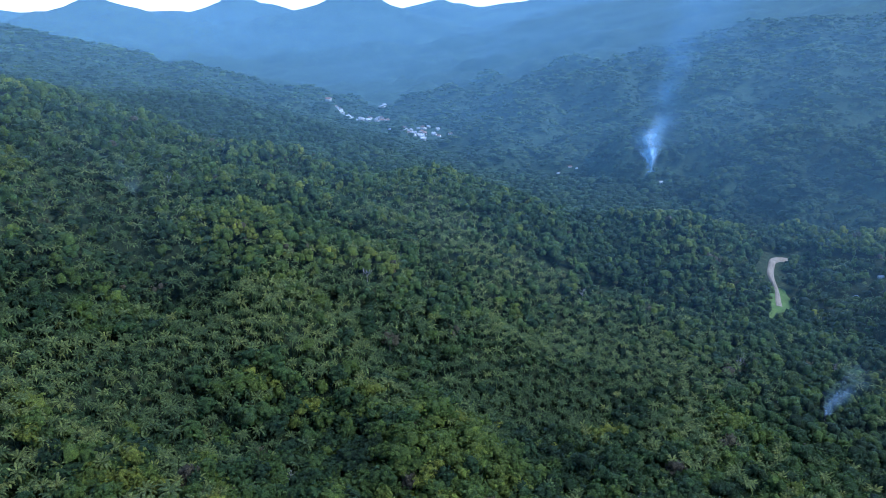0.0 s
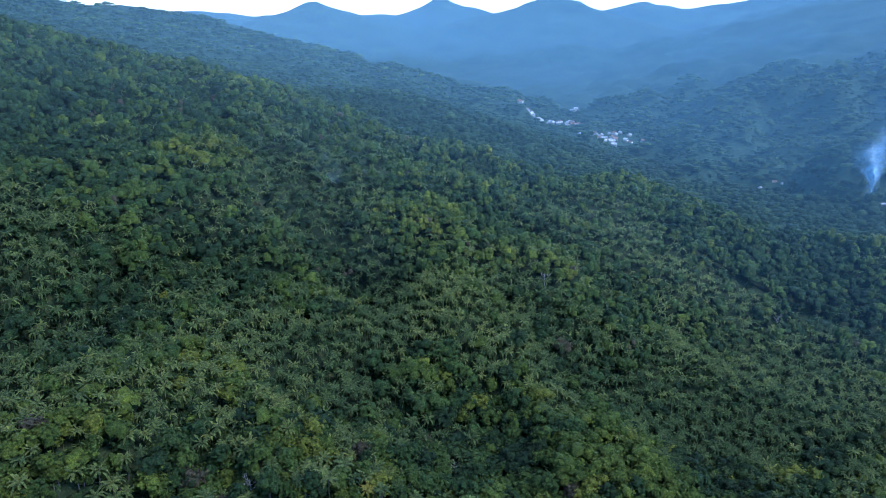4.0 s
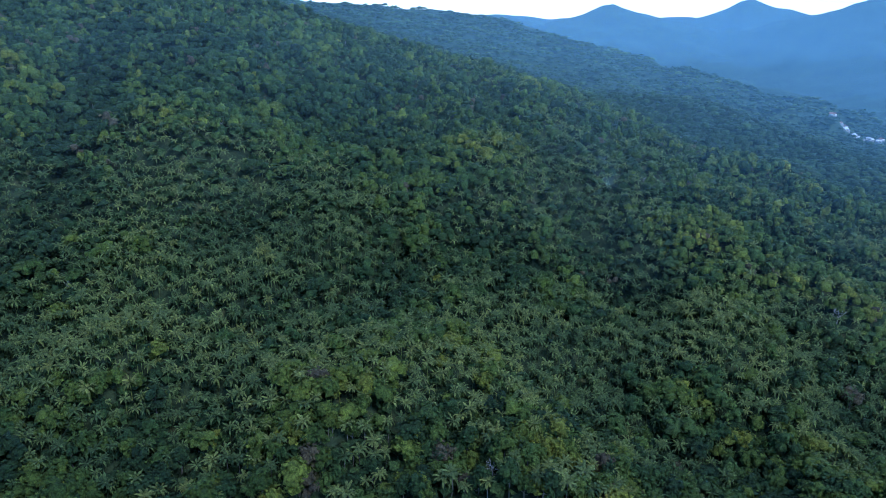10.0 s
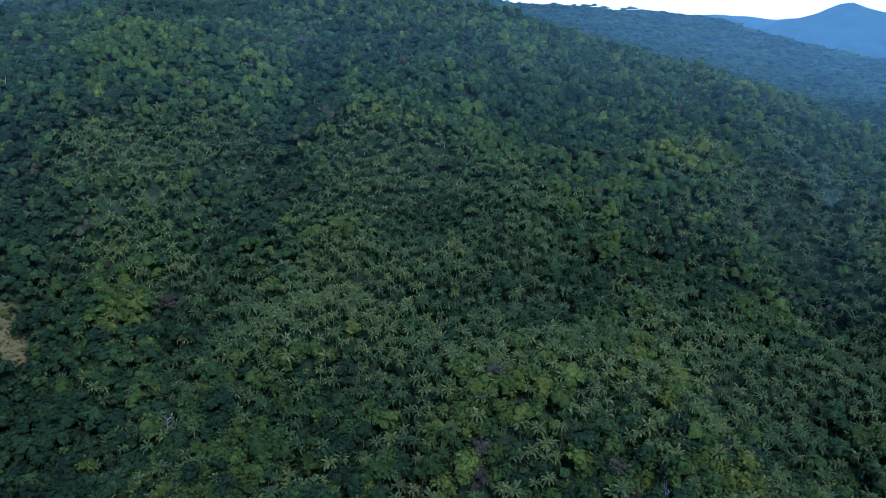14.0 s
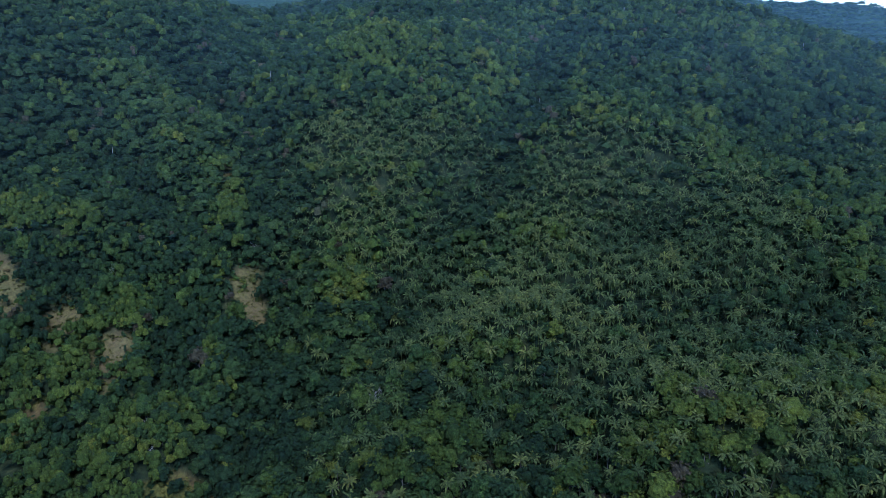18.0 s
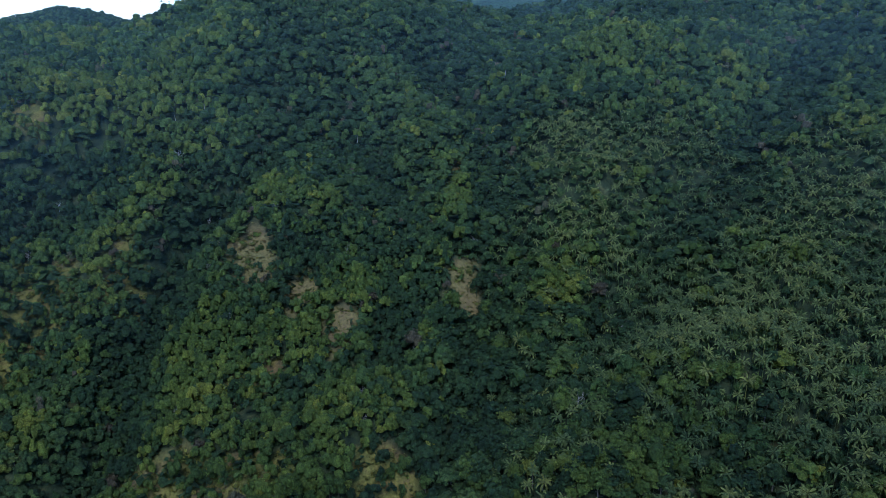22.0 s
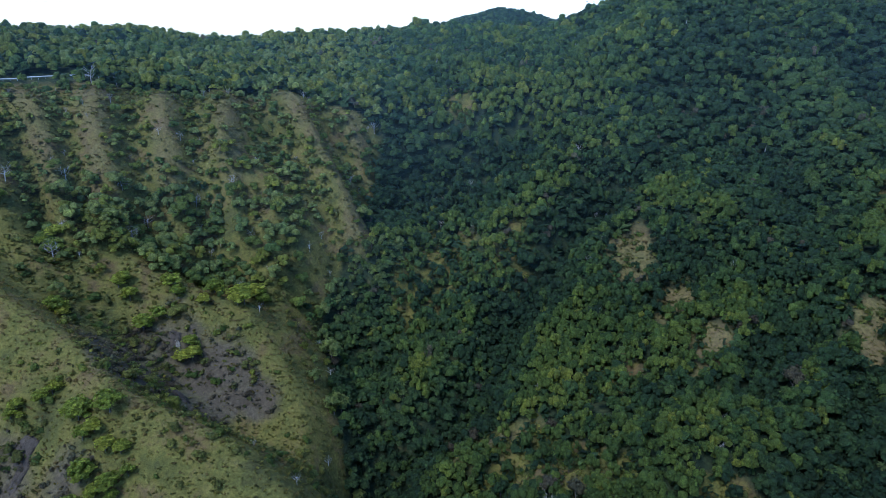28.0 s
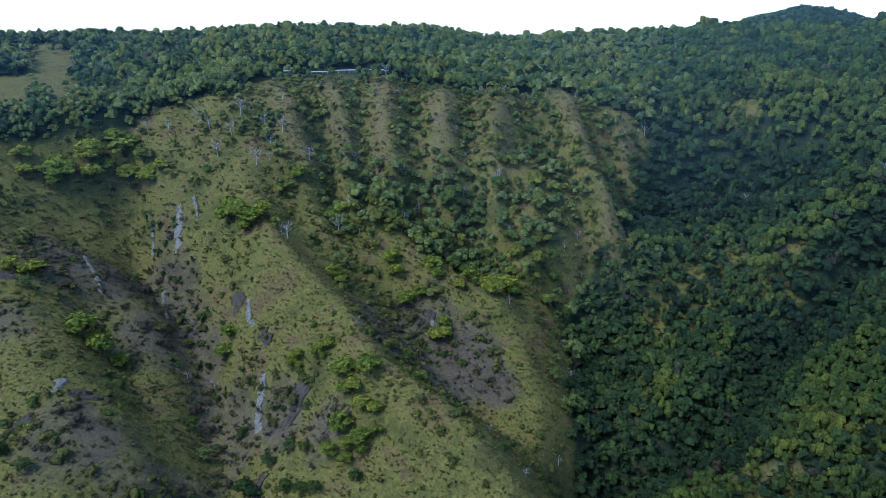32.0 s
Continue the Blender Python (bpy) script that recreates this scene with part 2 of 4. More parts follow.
MOUNTAIN_SPURS = [
    ((0.55, 50, 0.52, 18), [(98, 660, 222), (93, 560, 178), (89.5, 450, 118), (88.8, 320, 76), (92, 220, 34)]),
    # spur with a sunlit and a dark flank
    ((0.55, 40, 0.55, 10), [(102.5, 690, 222), (105.3, 545, 190), (106, 470, 142), (106.7, 400, 104), (110.9, 330, 78), (117.8, 268, 54), (122.3, 228, 42)]),
    ((0.48, 40, 0.45, 14), [(106.7, 400, 104), (101, 320, 70), (99, 230, 38)]),
    # plateau of the escarpment and its skyline
    ((0.19, 168, 0.78, 20), [(184, 600, 179), (175, 600, 178), (163, 600, 178), (151.7, 580, 184), (144, 600, 181), (137.4, 625, 173), (129, 640, 179), (121.8, 660, 184), (116, 720, 180)]),
]
ESCARPMENT = [
    # grassy spur and its flank
    ((0.98, 42, 0.64, 3), [(161, 420, 150), (159, 370, 130), (156.6, 300, 104), (150, 246, 84), (148.6, 226, 80), (144.6, 212, 75), (140.4, 200, 69), (136, 182, 60), (131, 172, 42)]),
    ((0.85, 30, 0.8, 4), [(149, 335, 102), (143.8, 310, 86), (137.9, 287, 77), (134.5, 258, 58), (132.5, 215, 40)]),
    ((0.55, 50, 0.5, 9), [(182, 420, 140), (177, 345, 113), (174, 240, 76), (169, 190, 46)]),
    # peaks behind the plateau
    ((0.40, 60, 0.4, 14), [(118.4, 900, 192), (116.6, 900, 209), (115.2, 900, 205)]),
]
BACK_PEAKS = [
    ((0.40, 100, 0.40, 20), [(112.5, 1300, 196), (109.5, 1280, 212), (104, 1300, 262), (90, 1500, 300), (60, 1600, 300)]),
    # hills across the valley
    ((0.26, 500, 0.26, 90), [(-16, 3000, 300), (-26, 2500, 330), (-40, 2000, 330), (-60, 1800, 340)]),
    ((0.26, 160, 0.26, 50), [(-26, 2500, 330), (-24, 1800, 70), (-22, 1450, 6)]),
    ((0.16, 160, 0.14, 50), [(-10, 3100, 180), (-7, 2300, 70), (-3, 1700, 14)]),
    ((0.18, 160, 0.18, 50), [(7, 3500, 200), (4, 2500, 80), (6, 1700, 16)]),
]
FAR_HILLS = [
    # mountains on the horizon
    ((0.45, 90, 0.28, 15), [(29.5, 3500, 196), (27, 3500, 236), (25.7, 3500, 284), (25.0, 3500, 300), (24.2, 3500, 280), (22.8, 3500, 232), (20.5, 3500, 200)]),
    ((0.45, 100, 0.28, 20), [(11.5, 4300, 210), (13.6, 4300, 268), (15.2, 4300, 326), (16.6, 4300, 270), (18, 4300, 225)]),
    ((0.40, 120, 0.28, 25), [(11.5, 3500, 200), (9.4, 3500, 246), (8.0, 3500, 288), (6.6, 3500, 296), (5.4, 3500, 284), (3.6, 3500, 236), (1.5, 3500, 205)]),
    ((0.24, 250, 0.22, 60), [(5, 4550, 230), (0.3, 4500, 292), (-3, 4550, 270), (-6, 4500, 300), (-12, 4400, 330), (-30, 4300, 420)]),
]
HORIZON_PEAKS = [
    ((0.25, 250, 0.22, 60), [(20, 4600, 250), (30, 4500, 240), (45, 4400, 260), (60, 4300, 300)]),
    ((0.16, 900, 0.16, 100), [(35, 3600, 165), (10, 3500, 150), (-15, 3500, 170)]),
]
SPINES = VALLEY_RIDGES + NEAR_HILLS + MOUNTAIN_SPURS + ESCARPMENT + BACK_PEAKS + FAR_HILLS + HORIZON_PEAKS


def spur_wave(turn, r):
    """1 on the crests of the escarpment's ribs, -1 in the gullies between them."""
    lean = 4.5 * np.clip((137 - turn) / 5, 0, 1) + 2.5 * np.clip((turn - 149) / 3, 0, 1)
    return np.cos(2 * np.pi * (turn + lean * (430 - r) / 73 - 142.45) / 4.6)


# each gully: (depth, half-width), then turn and distance down its bed
GULLIES = [
    ((24, 16), [(107.2, 384), (109.3, 364), (111.6, 350), (112.4, 322), (115.6, 296), (117.1, 270), (119.6, 252), (124, 236), (127.6, 222)]),
    ((8, 17), [(121.0, 482), (123.0, 434), (126, 385), (128.4, 345), (129.6, 318), (129.2, 285), (128.2, 250), (127.6, 190)]),
    ((16, 19), [(91, 530), (86.4, 440), (84.9, 370), (84.6, 310), (85.3, 262), (86.2, 235), (89.4, 205), (93, 180)]),
    ((9, 14), [(98.5, 470), (94.6, 400), (92.4, 340), (93.2, 290), (94.5, 250)]),
    ((10, 22), [(62, 560), (64, 460), (67, 380), (71, 310), (76, 255), (82, 215)]),
    ((12, 11), [(167, 372), (165.4, 325), (163.6, 299), (162.4, 270), (163.2, 240), (162.4, 214), (162.2, 190)]),
    ((6, 9), [(170.6, 300), (169, 262), (166.5, 225), (165.5, 195)]),
    ((8, 20), [(34, 560), (32.5, 480), (29, 400), (24, 330), (18, 280)]),
]


def carved(x, y):
    """How deep the gullies cut into the slopes."""
    out = np.zeros(np.shape(x))
    for (deep, wide), pts in GULLIES:
        best = np.full(np.shape(x), 1e9)
        for (t0, r0), (t1, r1) in zip(pts, pts[1:]):
            ax, ay = at_polar(t0, r0)
            bx, by = at_polar(t1, r1)
            dx, dy = bx - ax, by - ay
            s = np.clip(((x - ax) * dx + (y - ay) * dy) / (dx * dx + dy * dy), 0, 1)
            best = np.minimum(best, np.hypot(x - ax - s * dx, y - ay - s * dy))
        out = out + deep * np.exp(-(best / wide) ** 2)
    return out


def height(x, y):
    """Ground height: ridges that run into one another over the valley floor."""
    k = 6.0
    wob = rolling(x, y, 70, 3)
    total = np.exp((7.0 + 4 * rolling(x, y, 260, 9)) / k)
    for (s0, w0, s1, c), pts in SPINES:
        best = np.full(np.shape(x), -900.0)
        for (t0, r0, z0), (t1, r1, z1) in zip(pts, pts[1:]):
            ax, ay = at_polar(t0, r0)
            bx, by = at_polar(t1, r1)
            dx, dy = bx - ax, by - ay
            s = np.clip(((x - ax) * dx + (y - ay) * dy) / (dx * dx + dy * dy), 0, 1)
            d = np.hypot(x - ax - s * dx, y - ay - s * dy)
            d = np.sqrt(d * d + c * c) - c
            d = d * (1 + 0.18 * wob)
            best = np.maximum(best, z0 + s * (z1 - z0) - s0 * np.minimum(d, w0) - s1 * np.maximum(d - w0, 0))
        total = total + np.exp(np.clip(best, -900, 460) / k)
    z = k * np.log(total)
    r = np.hypot(x, y)
    turn = np.degrees(np.arctan2(-x, y)) % 360
    face = np.clip((turn - 122) / 6, 0, 1) * np.clip((158 - turn) / 5, 0, 1) * np.clip((r - 318) / 30, 0, 1) * np.clip((450 - r) / 45, 0, 1)
    z = z + 5.0 * face * spur_wave(turn + 0.7 * wob, r)
    cut = np.clip((turn - 152) / 8, 0, 1) * np.clip((186 - turn) / 8, 0, 1) * np.clip((r - 120) / 60, 0, 1) * np.clip((400 - r) / 60, 0, 1)
    z = z - 4.0 * cut * np.abs(rolling(x, y, 34, 21, 3)) - carved(x, y)
    z = z + np.where((turn < 36) | (turn > 300), 8.0, 5.0) * smooth(r, 170, 230) * (1 - np.where((turn < 36) | (turn > 300), smooth(r, 600, 720), smooth(r, 430, 520))) * (1 - smooth(turn, 124, 130) * (1 - smooth(turn, 250, 300))) * rolling(x, y, 105, 15, 2)
    return z + np.clip(r / 300, 0.4, 6) * 1.6 * rolling(x, y, 45, 5) + np.clip((r - 1500) / 1500, 0, 1.5) * 22 * rolling(x, y, 300, 12)


# ---- plan of the cover: how much wood, grass, bare earth ----
def blob(x, y, turn, r, across, along, seed=1):
    """1 inside a patch, 0 outside, with a frayed rim."""
    cx, cy = at_polar(turn, r)
    a = np.radians(turn)
    u = (x - cx) * np.cos(a) + (y - cy) * np.sin(a)
    v = -(x - cx) * np.sin(a) + (y - cy) * np.cos(a)
    d = np.hypot(u / across, v / along) + 0.8 * rolling(x, y, 20, seed, 4)
    return np.clip((1.35 - d) / 0.7, 0, 1)


CLEARINGS = [(105.3, 335, 13, 21), (101.4, 302, 8, 16), (98.7, 274, 10, 16), (87.5, 295, 7, 20), (130.3, 392, 7, 14), (128.8, 368, 8, 15), (128.4, 348, 8, 10), (116, 232, 16, 7)]
GLADES = [(119.8, 466, 9, 18), (121.1, 358, 13, 24), (123.4, 333, 9, 20), (115.0, 352, 11, 18), (111.8, 214, 18, 11), (116.4, 230, 13, 12), (107.6, 205, 12, 8), (95, 196, 10, 8), (106.2, 260, 11, 13), (124, 318, 8, 14), (114.1, 222, 12, 12), (88.6, 378, 9, 18)]   # thinly wooded grass
BURNT = [(144.6, 264, 19, 22), (140.8, 257, 18, 17), (147.6, 250, 11, 12), (137.8, 254, 12, 12), (171, 318, 22, 18), (166, 285, 20, 18), (161, 240, 8, 22), (153.5, 214, 8, 9), (172, 222, 18, 14), (178, 280, 16, 16), (165, 322, 14, 22), (163, 262, 9, 40), (157, 228, 9, 16), (168, 205, 14, 14)]


def grassy(x, y):
    """Open grass of the escarpment."""
    r, t = np.hypot(x, y), turned(x, y)
    n = rolling(x, y, 40, 31)
    gully = np.interp(r, (170, 210, 235, 275, 318, 345, 385, 412, 440, 470), (127.5, 128.8, 130.3, 131.6, 131.4, 128.2, 127.4, 125.8, 127.5, 130))
    right = smooth(t + 2.2 * n + 1.2 * rolling(x, y, 14, 36), gully - 0.5, gully + 0.9)
    top = smooth(-r - 14 * n, -(448 - 0.6 * np.abs(t - 146)), -(432 - 0.6 * np.abs(t - 146)))
    back = 1 - smooth(t, 188, 196)
    wood = smooth(r + 14 * n, 398, 404) * smooth(t, 157, 159.5)
    glade = np.maximum(blob(x, y, 170.8, 500, 12, 75, 4), blob(x, y, 173.5, 455, 14, 40, 4))
    return np.maximum(right * top * back * (1 - wood), glade)


def bare(x, y, patches, seed):
    out = np.zeros(np.shape(x))
    for p in patches:
        out = np.maximum(out, blob(x, y, *p, seed))
    return out


RIVER = ((-27.2, 478), (-26.9, 500), (-26.2, 520), (-26.2, 545), (-27.0, 562), (-28.2, 568))
BANDS = (750, 880, 1000, 1150, 1350, 1600, 2000, 2750, 3700)   # where the backdrop's haze emission steps up


def road_line(x, y):
    """Distance from the sandy river bend in the valley."""
    best = np.full(np.shape(x), 1e9)
    for (t0, r0), (t1, r1) in zip(RIVER, RIVER[1:]):
        ax, ay = at_polar(t0, r0)
        bx, by = at_polar(t1, r1)
        dx, dy = bx - ax, by - ay
        s = np.clip(((x - ax) * dx + (y - ay) * dy) / (dx * dx + dy * dy), 0, 1)
        best = np.minimum(best, np.hypot(x - ax - s * dx, y - ay - s * dy))
    return best


# ---- ground: one sheet to the horizon ----
def grid_mesh(name, xs, ys, zs, wrap=False):
    rows, cols = xs.shape
    verts = np.stack([xs, ys, zs], -1).reshape(-1, 3)
    i, j = np.meshgrid(np.arange(rows - 1), np.arange(cols if wrap else cols - 1), indexing="ij")
    k = (j + 1) % cols
    faces = np.stack([i * cols + j, (i + 1) * cols + j, (i + 1) * cols + k, i * cols + k], -1).reshape(-1, 4)
    return mesh_from(name, verts, faces)


def mesh_from(name, verts, faces, slots=None, tone=None, smooth_it=True):
    me = bpy.data.meshes.new(name)
    n, m, w = len(verts), len(faces), faces.shape[1]
    me.vertices.add(n)
    me.vertices.foreach_set("co", np.asarray(verts, np.float32).ravel())
    me.loops.add(m * w)
    me.loops.foreach_set("vertex_index", np.asarray(faces, np.int32).ravel())
    me.polygons.add(m)
    me.polygons.foreach_set("loop_start", np.arange(0, m * w, w, dtype=np.int32))
    if slots is not None:
        me.polygons.foreach_set("material_index", np.asarray(slots, np.int32))
    me.polygons.foreach_set("use_smooth", np.full(m, smooth_it))
    if tone is not None:
        a = me.attributes.new("tone", "FLOAT", "POINT")
        a.data.foreach_set("value", np.asarray(tone, np.float32))
    me.update(calc_edges=True)
    return me


def sheet(name, dists, turns):
    tt, rr = np.meshgrid(turns, dists)
    gx, gy = at_polar(tt, rr)
    me = grid_mesh(name, gx, gy, height(gx, gy), wrap=True)
    return me, (gx[:-1] + np.roll(gx, -1, 1)[1:]) / 2, (gy[:-1] + np.roll(gy, -1, 1)[1:]) / 2


ground_mesh, cx, cy = sheet("ground", np.concatenate([[0.01, 25, 60, 90], np.geomspace(110, 440, 115), np.geomspace(447, 620, 18)]), np.concatenate([np.arange(-48, 84, 1.2), np.arange(84, 184, 0.3), np.arange(184, 312, 4.0)]))
px, py = (np.array([v.co[k] for v in ground_mesh.vertices]) for k in (0, 1))
open_land = grassy(px, py)
pr, pt = np.hypot(px, py), turned(px, py)
ochre = 0.55 * open_land * smooth(pr, 345, 370) * (1 - smooth(pt, 155, 158)) * smooth(spur_wave(pt, pr), -0.2, 0.6)   # straw colour along the crests of the ribs
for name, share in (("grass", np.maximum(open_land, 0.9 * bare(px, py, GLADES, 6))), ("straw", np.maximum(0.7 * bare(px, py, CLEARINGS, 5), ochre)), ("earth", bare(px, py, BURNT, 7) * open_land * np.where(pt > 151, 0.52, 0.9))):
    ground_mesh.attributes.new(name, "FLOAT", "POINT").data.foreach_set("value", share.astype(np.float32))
ground_mesh.materials.append(M_LAND)
ground = tagged(new("ground", ground_mesh), "hilly tropical ground with woods floor, dry grass and bare earth", "ground", kind="structure")
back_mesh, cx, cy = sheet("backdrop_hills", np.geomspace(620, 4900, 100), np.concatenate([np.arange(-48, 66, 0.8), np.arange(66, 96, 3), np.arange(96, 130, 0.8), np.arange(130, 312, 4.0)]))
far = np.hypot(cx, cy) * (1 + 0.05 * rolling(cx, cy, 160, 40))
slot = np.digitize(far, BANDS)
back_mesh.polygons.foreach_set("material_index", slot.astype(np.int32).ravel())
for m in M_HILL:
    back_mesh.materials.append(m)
tagged(new("backdrop_hills", back_mesh), "distant wooded hills and mountains, blue haze put in as glow", "backdrop", kind="structure")


# ---- sandy river bend in the valley ----
def ribbon(name, pts, wide, lift, material, label, category):
    """A strip that lies on the ground along a line of turns and distances."""
    P = np.array([at_polar(t, r) for t, r in pts])
    P = np.stack([np.interp(np.linspace(0, len(P) - 1, 60), np.arange(len(P)), P[:, k]) for k in (0, 1)], 1)
    P = (np.pad(P, ((2, 2), (0, 0)), mode="edge")[:-4] + np.pad(P, ((2, 2), (0, 0)), mode="edge")[4:] + P * 2) / 4
    d = np.gradient(P, axis=0)
    d /= np.linalg.norm(d, axis=1)[:, None] + 1e-9
    side = np.stack([-d[:, 1], d[:, 0]], 1)
    w = wide * (1 + 0.5 * rolling(P[:, 0], P[:, 1], 25, 6))
    u = np.linspace(-1, 1, 7)
    X, Y = P[:, :1] + side[:, :1] * w[:, None] * u, P[:, 1:] + side[:, 1:] * w[:, None] * u
    me = grid_mesh(name, X, Y, height(X, Y) + lift - 1.2 * np.abs(u) ** 4)
    me.materials.append(material)
    return tagged(new(name, me), label, category, kind="structure")


ribbon("meadow", [(-27.9, 440), (-27.5, 462), (-26.9, 482), (-26.5, 505)], 13, 0.9, M_MEADOW, "bright green riverside meadow", "meadow")
ribbon("river_bed", RIVER, 2.3, 1.3, M_SAND, "bend of a pale sandy river bed among trees", "river bed")


# ---- trees ----


def leaf_quads(centres, normals, size, rng, stretch=1.0, fold=False):
    """Small bent sprays of leaves, facing along the normals with a jitter."""
    n = len(centres)
    nor = normals + rng.normal(0, 0.3, (n, 3))
    nor /= np.linalg.norm(nor, axis=1)[:, None]
    side = np.cross(nor, rng.normal(0, 1, (n, 3)))
    side /= np.linalg.norm(side, axis=1)[:, None]
    up = np.cross(nor, side)
    s = (size * rng.uniform(0.65, 1.35, n))[:, None]
    a, b = side * s, up * s * stretch
    rise = nor * s * 0.35
    if fold:   # two triangles, bent along the rib
        v = np.stack([centres + a - rise * rng.uniform(0, 1.6, (n, 1)), centres + b * 0.8 + rise, centres - a * 0.85 - rise * rng.uniform(0, 1.6, (n, 1)), centres - b - rise], 1)
        faces = (np.arange(n) * 4)[:, None, None] + np.array([[0, 1, 3], [1, 2, 3]])
        return v.reshape(-1, 3), faces.reshape(-1, 3)
    v = np.stack([centres + rise, centres + a - rise * rng.uniform(0, 1, (n, 1)), centres + b * 0.8 - rise, centres - a * 0.85 - rise * rng.uniform(0, 1, (n, 1)), centres - b - rise], 1)
    f = np.array([[0, 1, 2], [0, 2, 3], [0, 3, 4], [0, 4, 1]])
    faces = (np.arange(n) * 5)[:, None, None] + f
    return v.reshape(-1, 3), faces.reshape(-1, 3)


def lumps(centres, radii, heights, rng, sides=5):
    """Leafy clumps: uneven caps of foliage, open below."""
    n = len(centres)
    a = np.arange(sides) * 2 * np.pi / sides
    ring1 = np.stack([0.80 * np.cos(a), 0.80 * np.sin(a), np.full(sides, 0.58)], 1)
    ring2 = np.stack([0.98 * np.cos(a + 0.6), 0.98 * np.sin(a + 0.6), np.full(sides, -0.80)], 1)
    base = np.concatenate([[(0, 0, 0.9)], ring1, ring2])
    v = np.repeat(base[None], n, 0) * rng.uniform(0.78, 1.24, (n, len(base), 1))
    spin = rng.uniform(0, 6.283, n)
    c, s = np.cos(spin)[:, None], np.sin(spin)[:, None]
    v = np.stack([(v[..., 0] * c - v[..., 1] * s) * radii[:, None], (v[..., 0] * s + v[..., 1] * c) * radii[:, None], v[..., 2] * heights[:, None]], -1) + centres[:, None]
    f = []
    for k in range(sides):
        q = (k + 1) % sides
        f += [[0, 1 + k, 1 + q], [1 + k, 1 + sides + k, 1 + q], [1 + q, 1 + sides + k, 1 + sides + q]]
    faces = (np.arange(n) * len(base))[:, None, None] + np.array(f)
    return v.reshape(-1, 3), faces.reshape(-1, 3)


def crown_shape(kind, clumps, sprays, size, rng, sides=5, core=0.84, fold=True):
    """A crown of leafy clumps on its limbs with loose sprays at the rim; its foot at z = 0."""
    cen, rad_, hei, pts, nor = [], [], [], [], []
    grow = math.sqrt(14.0 / clumps)
    for c in range(clumps):
        a = c * 2.39996 + rng.uniform(-0.5, 0.5)
        u = (c + 0.5) / clumps
        if kind == "dome":
            rad, z, cr, ch = 2.6 * math.sqrt(u), 8.5 - 3.9 * u * u + rng.normal(0, 0.5), 1.3, 1.3
        elif kind == "spread":
            rad, z, cr, ch = 3.1 * math.sqrt(u), 9.0 - 2.5 * u * u + rng.normal(0, 0.45), 1.35, 1.05
        elif kind == "tall":
            rad, z, cr, ch = 1.9 * math.sin(math.pi * (0.12 + 0.6 * u)), 11.3 - 5.6 * u + rng.normal(0, 0.4), 1.2, 1.3
        else:
            rad, z, cr, ch = 1.4 * math.sqrt(u), 1.7 - 0.8 * u + rng.normal(0, 0.2), 0.75, 0.75
        cr, ch = cr * grow * rng.uniform(0.8, 1.25), ch * grow ** 0.85 * rng.uniform(0.8, 1.25)
        q = np.array([rad * math.cos(a), rad * math.sin(a), z]) + rng.normal(0, 0.3, 3) * (0.3 if kind == "shrub" else 1)
        cen.append(q)
        rad_.append(cr)
        hei.append(ch)
        if sprays:
            d = rng.normal(0, 1, (sprays, 3))
            d[:, 2] = np.abs(d[:, 2]) * 0.8 - 0.1
            d /= np.linalg.norm(d, axis=1)[:, None]
            pts.append(q + d * np.array([cr, cr, ch]) * rng.uniform(0.95, 1.35, (sprays, 1)))
            nor.append(d + np.array([0, 0, 0.4]))
    body = lumps(np.array(cen), core * np.array(rad_), core * np.array(hei), rng, sides)
    if not sprays:
        return body
    return merged([body, leaf_quads(np.concatenate(pts), np.concatenate(nor), size, rng, 1.0, fold)])


def tube(path, radii, sides=6):
    """A tapered, bent limb along a path."""
    path = np.asarray(path, float)
    vs, fs = [], []
    for i, (p, r) in enumerate(zip(path, radii)):
        d = path[min(i + 1, len(path) - 1)] - path[max(i - 1, 0)]
        d /= np.linalg.norm(d)
        s = np.cross(d, (0.31, 0.95, 0.05))
        s /= np.linalg.norm(s)
        t = np.cross(d, s)
        for k in range(sides):
            a = 2 * math.pi * k / sides
            vs.append(p + r * (math.cos(a) * s + math.sin(a) * t))
    for i in range(len(path) - 1):
        for k in range(sides):
            a, b = i * sides + k, i * sides + (k + 1) % sides
            fs += [[a, b, b + sides], [a, b + sides, a + sides]]
    return np.array(vs), np.array(fs)


def merged(pieces):
    vs, fs, n = [], [], 0
    for v, f in pieces:
        vs.append(v)
        fs.append(f + n)
        n += len(v)
    return np.concatenate(vs), np.concatenate(fs)


